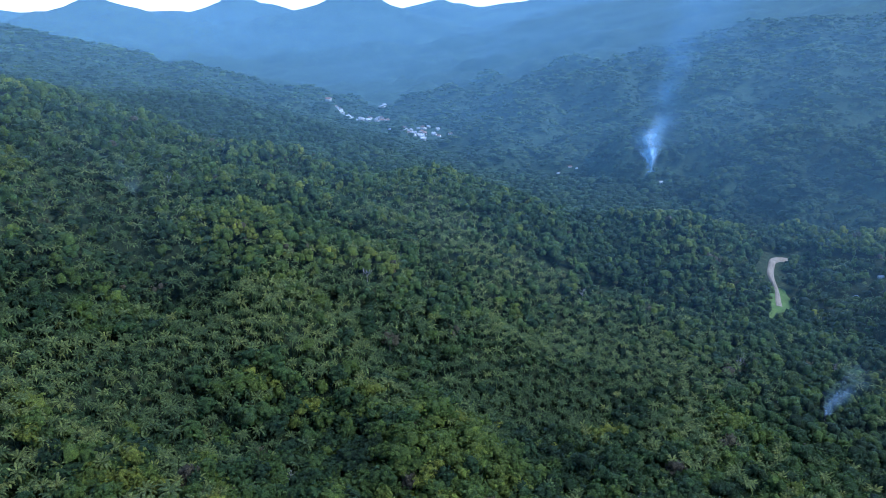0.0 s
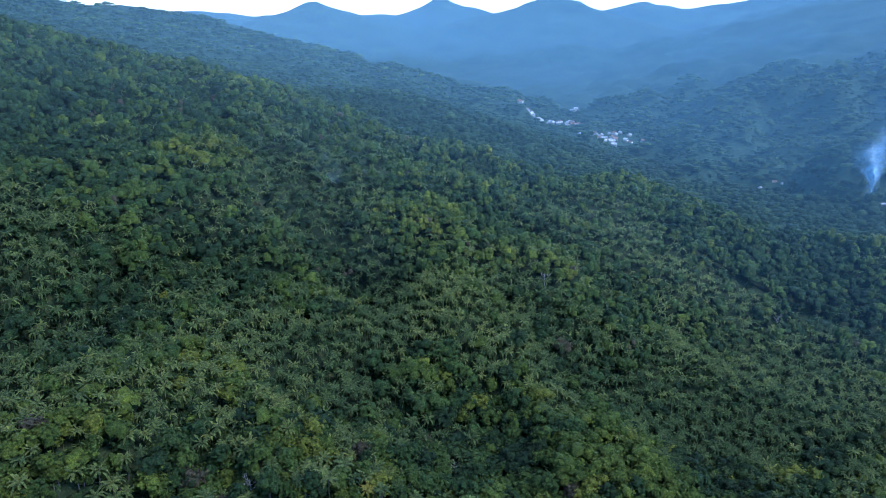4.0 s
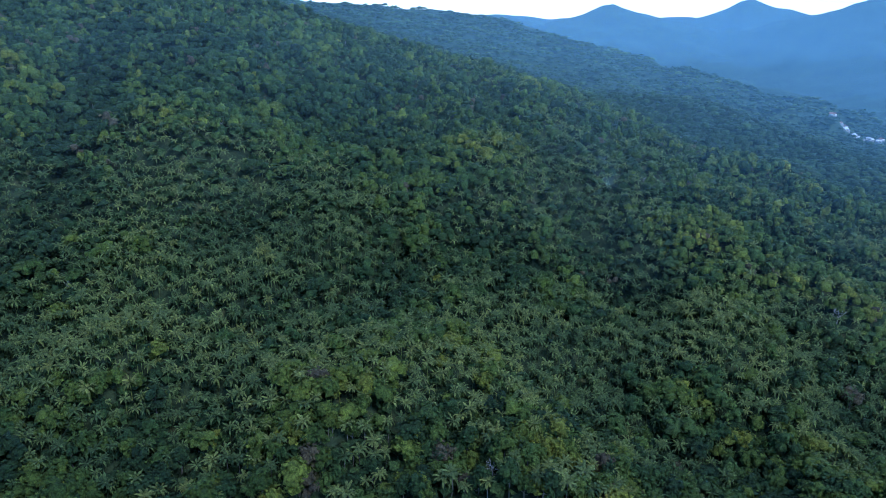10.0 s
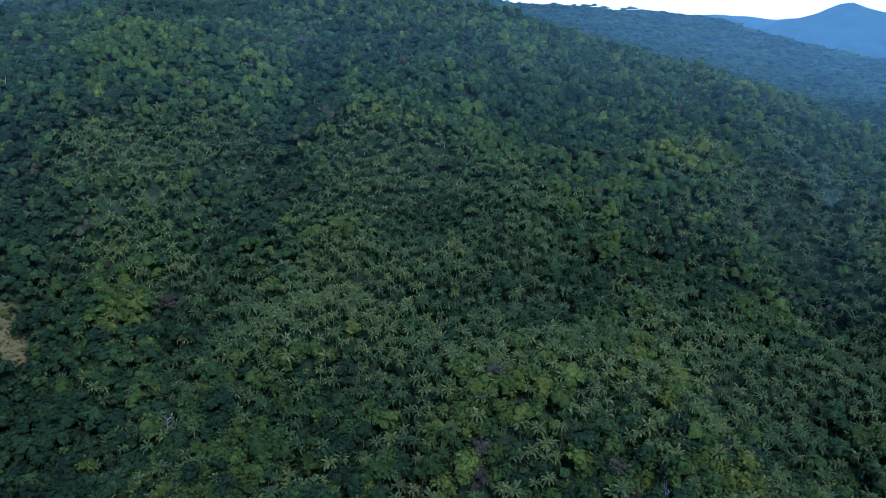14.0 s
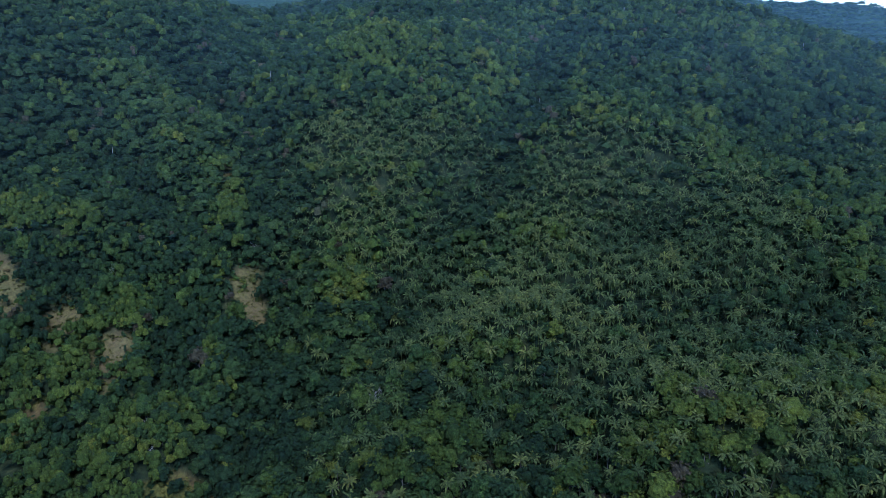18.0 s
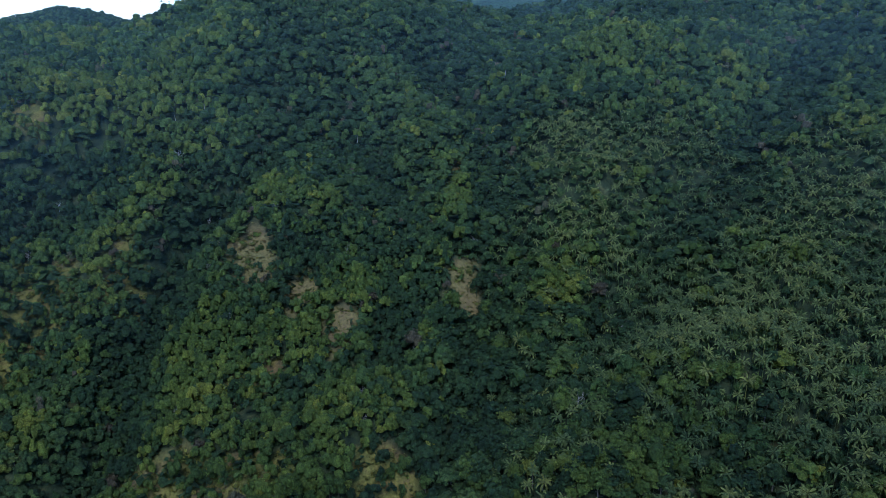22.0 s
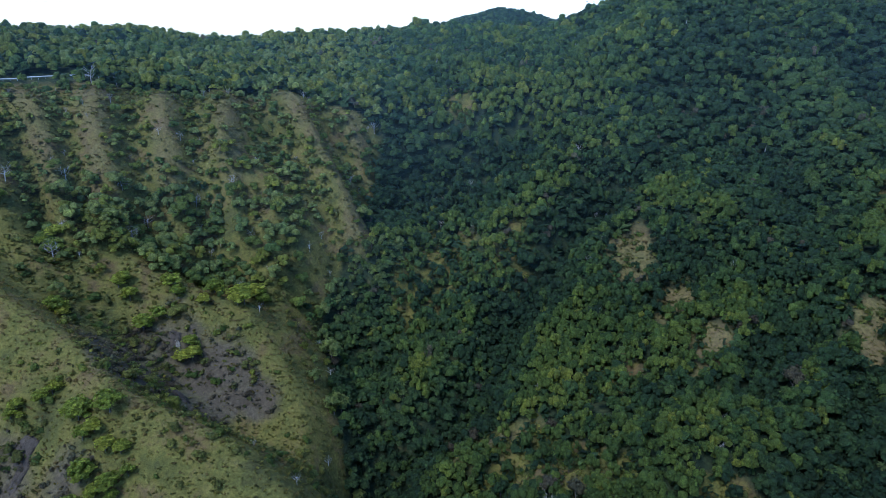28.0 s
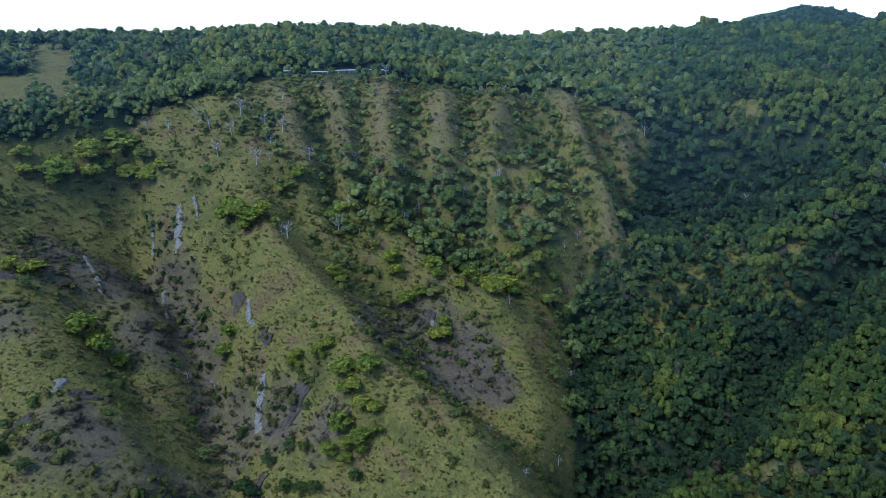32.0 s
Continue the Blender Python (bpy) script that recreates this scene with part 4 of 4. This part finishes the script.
woods(300, 430, 4.15, -38, 89, 12, 0, MIDB, NAMES, 0.80)
woods(345, 430, 4.15, 89, 130, 33, 0, MIDB, NAMES, 0.80)
woods(300, 430, 4.15, 130, 180, 34, 0, MIDB, NAMES, 0.80)
woods(430, 640, 4.8, -38, 62, 13, 0, FARA, NAMES, 0.78, None, 0.09)
woods(430, 640, 4.9, 62, 180, 14, 0, FARA, NAMES, 0.80)
woods(640, 760, 6.4, 62, 180, 15, 0, FARA, NAMES, 0.98)


def undergrowth(r0, r1, gap, size, seed):
    """Saplings and bushes that close the ground below the crowns."""
    x, y, rng = scatter(r0, r1, gap, -38, 180, seed)
    keep = (rng.random(len(x)) < cover(x, y)) & ~is_village(x, y) & (grassy(x, y) < 0.6)
    x, y = x[keep], y[keep]
    s = rng.uniform(0.7, 1.3, len(x)) * size
    forms = [ragged("shrub", 9, 0.75, 1.5) for _ in range(8)]
    # dark leaf colour deepens the shade in gaps between crowns
    joined("undergrowth", forms, M_DARK, x, y, height(x, y), s, s, tones(x, y, rng), "dense dark green undergrowth below the trees", "undergrowth", rng)


undergrowth(160, 330, 4.7, 1.8, 18)
undergrowth(330, 430, 7.6, 2.6, 19)
undergrowth(430, 640, 13.0, 3.4, 20)
FARB = {k: [crown_shape("dome", 1, 2, 2.2, rt, 4) for _ in range(9)] for k in KINDS}
FARM = {k: [crown_shape("dome", 2, 1, 1.2, rt, 4) for _ in range(9)] for k in KINDS}
FARN = {k: "far_woods" for k in KINDS}
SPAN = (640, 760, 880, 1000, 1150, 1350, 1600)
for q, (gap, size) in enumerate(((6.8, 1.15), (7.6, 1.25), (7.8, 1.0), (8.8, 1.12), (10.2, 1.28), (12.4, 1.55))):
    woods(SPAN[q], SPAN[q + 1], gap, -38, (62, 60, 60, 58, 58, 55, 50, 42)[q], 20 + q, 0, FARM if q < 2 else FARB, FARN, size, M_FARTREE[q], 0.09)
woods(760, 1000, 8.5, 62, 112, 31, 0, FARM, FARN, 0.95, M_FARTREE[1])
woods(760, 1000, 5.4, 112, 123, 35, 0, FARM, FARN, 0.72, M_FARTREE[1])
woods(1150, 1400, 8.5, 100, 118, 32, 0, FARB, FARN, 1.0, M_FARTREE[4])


# ---- grass and scrub of the escarpment ----
def tuft(rng):
    """A low clump of grass: three leaning, frayed sprays."""
    c = np.stack([rng.normal(0, 0.35, 3), rng.normal(0, 0.35, 3), rng.uniform(0.05, 0.25, 3)], 1)
    d = np.stack([rng.normal(0, 0.35, 3), rng.normal(0, 0.35, 3), np.ones(3)], 1)
    return leaf_quads(c, d, 0.42, rng)


def low_growth(name, templates, material, r0, r1, spacing, seed, share, label, category, size):
    x, y, rng = scatter(r0, r1, spacing, 84, 186, seed)
    keep = rng.random(len(x)) < share(x, y)
    x, y = x[keep], y[keep]
    s = rng.uniform(0.6, 1.4, len(x)) * size
    s = s * np.exp(rng.normal(0, 0.3, len(x)))
    return joined(name, templates, material, x, y, height(x, y), s, s * rng.uniform(0.4, 1.0, len(x)), tones(x, y, rng), label, category, rng)


def open_grass(x, y):
    return np.maximum(grassy(x, y) * (1 - 0.6 * bare(x, y, BURNT, 7)), np.maximum(1.1 * bare(x, y, CLEARINGS, 5), 0.75 * bare(x, y, GLADES, 6))) * (0.75 + 0.4 * rolling(x, y, 12, 91))


def scrubby(x, y):
    n = rolling(x, y, 22, 93)
    r, t = np.hypot(x, y), turned(x, y)
    crest = smooth(r, 330, 345) * (0.5 + 0.5 * spur_wave(t, r)) ** 0.6
    return grassy(x, y) * smooth(n, -0.1, 0.4) * 0.8 * (1 - crest) + bare(x, y, BURNT, 7) * grassy(x, y) * 0.12 + 0.4 * bare(x, y, CLEARINGS, 5) + 0.5 * bare(x, y, GLADES, 6)


def withered(x, y):
    """Scrub left over on the burnt patches."""
    return bare(x, y, BURNT, 7) * grassy(x, y) * (0.45 + 0.5 * rolling(x, y, 16, 95))


TUFTS = [tuft(rt) for _ in range(6)]
low_growth("grass", TUFTS, M_TUFT, 130, 290, 1.5, 41, open_grass, "tufts of yellowish dry grass on the slope", "grass", 1.0)
low_growth("grass", TUFTS, M_TUFT, 290, 440, 2.1, 42, open_grass, "tufts of yellowish dry grass on the slope", "grass", 1.5)
low_growth("scrub", [crown_shape("shrub", 2, 6, 0.55, rt, 4, 0.7) for _ in range(6)], M_SCRUB, 130, 440, 3.6, 43, scrubby, "low grey-green scrub in dry grass", "scrub", 0.6)
low_growth("scrub", [crown_shape("shrub", 2, 6, 0.55, rt, 4, 0.7) for _ in range(6)], M_LIGHT, 130, 440, 5.6, 44, scrubby, "low yellowish-green scrub in dry grass", "scrub", 0.65)
low_growth("dry_scrub", [crown_shape("shrub", 2, 6, 0.5, rt, 4, 0.6) for _ in range(6)], M_DRY, 130, 440, 2.6, 45, withered, "withered grey-brown scrub on burnt earth", "scrub", 0.55)


# ---- rock outcrops ----
def outcrop(turn, r, wide, long, lean, material, label, proud=0.3, seed=0):
    """A weathered slab that stands out of the slope, ragged at its rim."""
    rng = np.random.default_rng(seed)
    nu, nv = 11, max(15, int(long / wide * 12) + 1)
    U, V = np.meshgrid(np.linspace(-1, 1, nu), np.linspace(-1, 1, nv))
    a = math.radians(turn)
    cx, cy = at_polar(turn, r)
    rag = (1 + 0.3 * rng.uniform(-1, 1, U.shape)) * (1 + 0.55 * np.interp(np.arange(nv), np.arange(0, nv + 3, 3), rng.uniform(-1, 1, len(np.arange(0, nv + 3, 3))))[:, None])
    across, along = U * wide / 2 * rag * (1 - 0.35 * V * V), V * long / 2
    across = across + lean * along + 0.25 * wide * np.sin(2.6 * V + seed)
    X = cx + across * math.cos(a) - along * math.sin(a)
    Y = cy + across * math.sin(a) + along * math.cos(a)
    rim = np.clip(2.6 * (1 - np.maximum(np.abs(U), np.abs(V))), 0, 1)
    Z = height(X, Y) - 0.5 + rim * (proud + 0.5) * rng.uniform(0.7, 1.3, U.shape)
    me = grid_mesh("rock_outcrop", X, Y, Z)
    me.materials.append(material)
    return tagged(new("rock_outcrop", me), label, "rock", "rock outcrops of the escarpment")


PALE_LABEL, DARK_LABEL = "pale limestone scar streaked down the grassy slope", "dark weathered rock face in dry grass"
for i, (t, r, w, l, k) in enumerate(((163.7, 346, 4.5, 20, 0.0), (165.7, 358, 2.2, 12, 0.1), (162.3, 348, 1.8, 12, 0.0), (170.2, 322, 2.0, 34, -0.12), (165.4, 318, 1.8, 26, 0.02), (158.9, 275, 2.6, 14, -0.1), (158.7, 240, 3.2, 22, 0.12), (173.8, 246, 4.0, 6, 0.2), (143.5, 279, 2.0, 8, 0.0))):
    outcrop(t, r, w, l, k, M_ROCK, PALE_LABEL, 0.6, i)
for i, (t, r, w, l, k) in enumerate(((159.9, 284, 5, 9, 0.0), (157.8, 261, 5, 8, 0.1), (175.7, 305, 6, 5, 0.0), (176.3, 236, 7, 6, -0.2), (159.6, 208, 4, 10, 0.1), (155.9, 232, 8, 16, 0.2), (143.7, 283, 4, 7, 0.0), (143.9, 255, 6, 10, 0.0), (172.1, 242, 7, 5, 0.0), (163.8, 299, 7, 12, 0.0))):
    outcrop(t, r, w, l, k, M_DARKROCK, DARK_LABEL, 0.9, 40 + i)


# ---- large bushes and bleached trees of the escarpment: turn, distance, size ----
BUSHES = ((138.5, 288, 1.0), (140.5, 297, 0.9), (136.4, 306, 1.0), (143, 300, 0.9), (173, 386, 1.2), (171.3, 384, 1.4), (169.4, 386, 1.3), (167.6, 398, 1.3), (166.2, 390, 1.2), (165.3, 381, 1.1), (160.1, 329, 1.0), (159.3, 320, 1.2), (158.2, 312, 1.0), (170.8, 270, 1.1), (169.9, 276, 1.0), (161.1, 271, 0.7), (151.4, 291, 0.8), (153.2, 243, 0.7), (151.8, 224, 0.8), (150.6, 216, 0.9), (149.9, 210, 0.8), (151.8, 198, 0.7), (150, 202, 0.7), (151.2, 205, 0.8), (146.5, 308, 1.0), (142.7, 276, 0.8), (145.1, 290, 0.9), (155.6, 244, 0.5), (154.7, 343, 0.8), (151.2, 327, 0.9), (175, 309, 0.9))
BLEACHED = ((165.1, 396), (161.4, 388), (160.7, 378), (158.3, 382), (156.6, 377), (155.2, 371), (160.3, 361), (155.4, 301), (151.2, 322), (157.4, 351), (153.3, 355), (145.7, 333), (159.1, 370), (156.2, 364), (163.6, 390), (131.5, 440), (133, 452), (147, 436))
bushes = [plant("bush", "bush", M_BUSH, "broad leafy bush with bright yellowish-green leaves in dry grass", "bush", "bushes of the escarpment", 900 + q) for q in range(4)]
bleached = [plant("dead_tree", "dead", M_PALE, "bare pale dead tree with broken branches", "dead tree", "dead trees", 950 + q) for q in range(4)]
rb, count = np.random.default_rng(77), [0, 0]


def stand(models, slot, t, r, sx, sz):
    x, y = at_polar(t, r)
    m = place(x, y, float(height(np.array([x]), np.array([y]))[0]) - 0.3, rb.uniform(0, 6.283), sx, sz)
    if count[slot] < len(models):
        models[count[slot]].matrix_basis = m
    else:
        copy_thing(models[count[slot] % len(models)], Matrix.Identity(4)).matrix_basis = m
    count[slot] += 1


for t, r, s in BUSHES:
    for q in range(3):
        k = 1.35 * s * rb.uniform(0.6, 1.0)
        stand(bushes, 0, t + rb.normal(0, 3.2 * s) / r * 57.3, r + rb.normal(0, 3.2 * s), k, 0.62 * k)
for t, r in BLEACHED:
    k = rb.uniform(0.75, 1.15)
    stand(bleached, 1, t, r, 1.2 * k, k)


# ---- roadside barrier along the plateau's edge ----
def box(cx, cy, cz, sx, sy, sz, spin=0.0, taper=1.0):
    v = np.array([(x * sx / 2, y * sy / 2, z * sz / 2) for z in (-1, 1) for x, y in ((-1, -1), (1, -1), (1, 1), (-1, 1))], float)
    v[4:, :2] *= taper
    c, s = math.cos(spin), math.sin(spin)
    v = np.stack([v[:, 0] * c - v[:, 1] * s + cx, v[:, 0] * s + v[:, 1] * c + cy, v[:, 2] + cz], 1)
    f = np.array([[0, 1, 2], [0, 2, 3], [4, 6, 5], [4, 7, 6], [0, 4, 5], [0, 5, 1], [1, 5, 6], [1, 6, 2], [2, 6, 7], [2, 7, 3], [3, 7, 4], [3, 4, 0]])
    return v, f[:, ::-1]


M_RAIL = mottled("weathered_concrete", [(0.3, (0.42, 0.43, 0.43)), (0.7, (0.60, 0.61, 0.60))], 0.8)
barrier = empty_thing("road_barrier", "pale concrete road barrier along the wooded plateau's edge", "barrier")
spots = [(t, 451.0) for t in np.arange(145.2, 155.0, 0.42)]
for (t0, r0), (t1, r1) in zip(spots, spots[1:]):
    ax, ay = at_polar(t0, r0)
    bx, by = at_polar(t1, r1)
    az, bz = [float(height(np.array([p]), np.array([q]))[0]) for p, q in ((ax, ay), (bx, by))]
    part("post", *box(ax, ay, az + 0.5, 0.3, 0.3, 1.8, math.radians(t0), 0.8), M_RAIL, barrier)
    part("rail", *tube([(ax, ay, az + 1.3), (bx, by, bz + 1.3)], (0.34, 0.34), 6), M_RAIL, barrier)


# ---- houses of the village ----
ROOFS = [mottled("roof_" + n, [(0.3, a), (0.7, b)], 0.4, rough=0.5) for n, a, b in (("white", (0.42, 0.44, 0.46), (0.55, 0.56, 0.58)), ("grey", (0.26, 0.28, 0.30), (0.38, 0.39, 0.41)), ("rust", (0.20, 0.13, 0.10), (0.30, 0.20, 0.16)))]
M_WALL = mottled("house_plaster", [(0.3, (0.50, 0.49, 0.46)), (0.7, (0.68, 0.67, 0.63))], 0.5)
M_GLASS = mottled("dark_window", [(0.3, (0.03, 0.035, 0.04)), (0.7, (0.05, 0.055, 0.06))], 1.0, rough=0.2)
ROOF_WORDS = ("white-painted", "grey", "rusty")


def house(which):
    """Small rural house: walls, door, windows and a sheet-metal gable roof."""
    h = empty_thing("house", "small plastered house with a %s sheet-metal gable roof" % ROOF_WORDS[which], "house", "houses in the valley")
    part("wall", *box(0, 0, 1.2, 9, 6.5, 4.6), M_WALL, h)
    v = np.array([(-5, -4, 3.4), (5, -4, 3.4), (5, 0, 5.6), (-5, 0, 5.6), (-5, 4, 3.4), (5, 4, 3.4)])
    v = np.concatenate([v, v - (0, 0, 0.18)])
    f = np.array([[0, 1, 2], [0, 2, 3], [3, 2, 5], [3, 5, 4], [6, 8, 7], [6, 9, 8], [9, 11, 8], [9, 10, 11], [0, 6, 7], [0, 7, 1], [4, 5, 11], [4, 11, 10], [0, 3, 9], [0, 9, 6], [3, 4, 10], [3, 10, 9], [1, 7, 8], [1, 8, 2], [2, 8, 11], [2, 11, 5]])
    part("roof", v, f, ROOFS[which], h, smooth_it=False)
    part("door", *box(0.6, -3.27, 1.0, 1.0, 0.12, 2.1), M_GLASS, h)
    for sx in (-2.6, 2.8):
        part("window", *box(sx, -3.27, 1.6, 1.3, 0.12, 1.1), M_GLASS, h)
    return h


models = [house(k) for k in range(3)]
rh = np.random.default_rng(17)
sites = []
for (t, r, w), n in zip(VILLAGE, (9, 15, 4, 26, 6)):
    a, b = at_polar(t, r)
    got = []
    while len(got) < n:
        p = (a + rh.normal(0, w * 0.55), b + rh.normal(0, w * 0.45))
        if all(math.hypot(p[0] - q[0], p[1] - q[1]) > 9.5 for q in got) or rh.random() < 0.02:
            got.append(p)
    sites += [(*p, rh.uniform(0, 3.14), rh.uniform(0.6, 1.2)) for p in got]
sites += [(*at_polar(t, r), f, 0.55 if r > 600 else 0.36) for t, r, f in LONE_HOUSES]
used = [False] * 3
for x, y, spin, s in sites:
    k = int(rh.choice(3, p=(0.36, 0.40, 0.24)))
    m = place(x, y, float(height(np.array([x]), np.array([y]))[0]) + 0.8 * s, spin, s, s)
    if used[k]:
        copy_thing(models[k], Matrix.Identity(4)).matrix_basis = m
    else:
        models[k].matrix_basis, used[k] = m, True


# ---- smoke of small field fires ----
def smoke_material(name, density, scale, tint):
    m, n, l, b = blank(name)
    b.inputs["Base Color"].default_value = (*tint, 1)
    b.inputs["Roughness"].default_value = 1.0
    b.inputs["Specular IOR Level"].default_value = 0.0
    a = ramp(n, l, noise_tex(n, l, scale, 5, 0.7), [(0.36, (0, 0, 0)), (0.68, (density,) * 3)])
    veil = n.new("ShaderNodeAttribute")
    veil.attribute_name = "veil"
    l.new(mix(n, l, 1.0, a, veil.outputs["Color"], "MULTIPLY"), b.inputs["Alpha"])
    return m


def plume(name, turn, r, base, tall, w0, w1, drift, density, sheets, label, seed, tint=(0.72, 0.77, 0.82)):
    """Wavering veils of smoke, one behind another, that widen and drift as they rise."""
    rng = np.random.default_rng(seed)
    x0, y0 = at_polar(turn, r)
    z0 = float(height(np.array([x0]), np.array([y0]))[0]) + base
    u, c = np.linspace(0, 1, 26)[:, None], np.linspace(-1, 1, 9)[None]
    pieces, thick = [], []
    for k in range(sheets):
        size = 1.1 - 0.85 * k / sheets
        a = math.radians(turn) + rng.uniform(-0.6, 0.6)
        w = (w0 + (w1 - w0) * u ** 1.3) * size * (1 + 0.3 * np.sin(11 * u + seed + 0.8 * k))
        side = (drift * u ** 1.5 + 0.14 * w1 * np.sin(7 * u + seed) * u) + w / 2 * (c + 0.15 * rng.uniform(-1, 1, (26, 9)))
        deep = rng.uniform(-0.3, 0.3) * w1 * u + 0.12 * w * np.sin(4 * c + 9 * u + k)
        top = tall * (0.82 + 0.18 * (1 - c * c)) * rng.uniform(0.85, 1.0)
        X = x0 + side * math.cos(a) - deep * math.sin(a)
        Y = y0 + side * math.sin(a) + deep * math.cos(a)
        Z = z0 + top * u + 0 * side
        thick.append((np.clip(1 - c * c, 0, 1) * np.clip(u * 9, 0, 1) * np.clip((1 - u) * 1.6, 0, 1) ** 1.3).ravel())
        v = np.stack([X, Y, Z], -1).reshape(-1, 3)
        i, j = np.meshgrid(np.arange(25), np.arange(8), indexing="ij")
        pieces.append((v, np.stack([i * 9 + j, i * 9 + j + 1, (i + 1) * 9 + j + 1, (i + 1) * 9 + j], -1).reshape(-1, 4)))
    v, f = merged(pieces)
    me = mesh_from(name, v, f)
    me.attributes.new("veil", "FLOAT", "POINT").data.foreach_set("value", np.concatenate(thick).astype(np.float32))
    me.materials.append(smoke_material(name + "_vapour", density, 2.6 / w1, tint))
    ob = tagged(new(name, me), label, "smoke")
    return ob


# ---- evening haze over slopes and valley, built as translucent shells ----
def haze_shell_material():
    """Translucent sheet, lit from either side, that stands in for haze."""
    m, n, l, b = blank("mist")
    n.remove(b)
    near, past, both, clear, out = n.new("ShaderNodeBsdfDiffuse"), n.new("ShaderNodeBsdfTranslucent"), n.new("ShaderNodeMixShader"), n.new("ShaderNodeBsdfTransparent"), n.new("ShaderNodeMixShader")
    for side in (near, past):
        side.inputs["Color"].default_value = (*HAZE_TINT, 1)
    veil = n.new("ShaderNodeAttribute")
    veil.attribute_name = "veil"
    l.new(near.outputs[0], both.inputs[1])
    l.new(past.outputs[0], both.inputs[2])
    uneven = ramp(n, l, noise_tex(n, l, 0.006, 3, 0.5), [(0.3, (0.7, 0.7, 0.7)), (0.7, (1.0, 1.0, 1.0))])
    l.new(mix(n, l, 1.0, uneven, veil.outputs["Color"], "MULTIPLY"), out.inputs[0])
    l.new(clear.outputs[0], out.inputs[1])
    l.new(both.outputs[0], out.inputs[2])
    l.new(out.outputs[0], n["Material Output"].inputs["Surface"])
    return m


def haze_shell(r, thick, gap, seed):
    """An added shell round the camera in place of haze, fading towards ground and sky."""
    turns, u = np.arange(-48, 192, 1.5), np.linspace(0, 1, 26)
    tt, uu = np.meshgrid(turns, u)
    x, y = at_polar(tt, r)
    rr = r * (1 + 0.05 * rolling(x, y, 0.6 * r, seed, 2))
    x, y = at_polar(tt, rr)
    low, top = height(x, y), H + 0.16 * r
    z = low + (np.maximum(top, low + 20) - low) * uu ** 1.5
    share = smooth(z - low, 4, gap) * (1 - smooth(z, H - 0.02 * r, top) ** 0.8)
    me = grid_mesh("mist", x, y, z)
    share = share * np.maximum(np.interp(tt, (-50, 25, 55, 75, 100, 125, 190), (1.0, 0.95, 0.7, 0.4, 0.3, 0.65, 0.8)), 0.8 if r > 700 else 0)   # set by direction to fit the view, thickest over the valley
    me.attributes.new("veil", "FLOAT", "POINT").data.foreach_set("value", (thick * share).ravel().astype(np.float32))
    me.materials.append(M_HAZE_SHELL)
    return tagged(new("mist", me), "translucent shell standing in for bluish evening haze over wooded slopes", "mist", kind="stuff")


M_HAZE_SHELL = haze_shell_material()
for q, (r, thick, gap) in enumerate(HAZE_SHELLS):
    haze_shell(r, thick, gap, 60 + q)


plume("smoke_plume", -16.4, 815, 2, 86, 4.5, 64, 10, 0.85, 4, "bluish-white smoke plume rising from a valley fire", 1, (0.60, 0.79, 0.95))
plume("smoke_haze", -17.0, 880, 34, 200, 40, 190, 45, 0.26, 3, "thin blue smoke drifting above the fire", 2, (0.45, 0.70, 0.95))
plume("smoke_wisp", -31.7, 330, 5, 36, 3.0, 22, 9, 0.34, 4, "thin grey wisp of smoke among palms", 3, (0.60, 0.66, 0.68))
plume("smoke_wisp", 23.9, 398, 5, 38, 9, 30, -20, 0.03, 3, "faint wisp of smoke over the wooded slope", 4, (0.5, 0.74, 0.80))
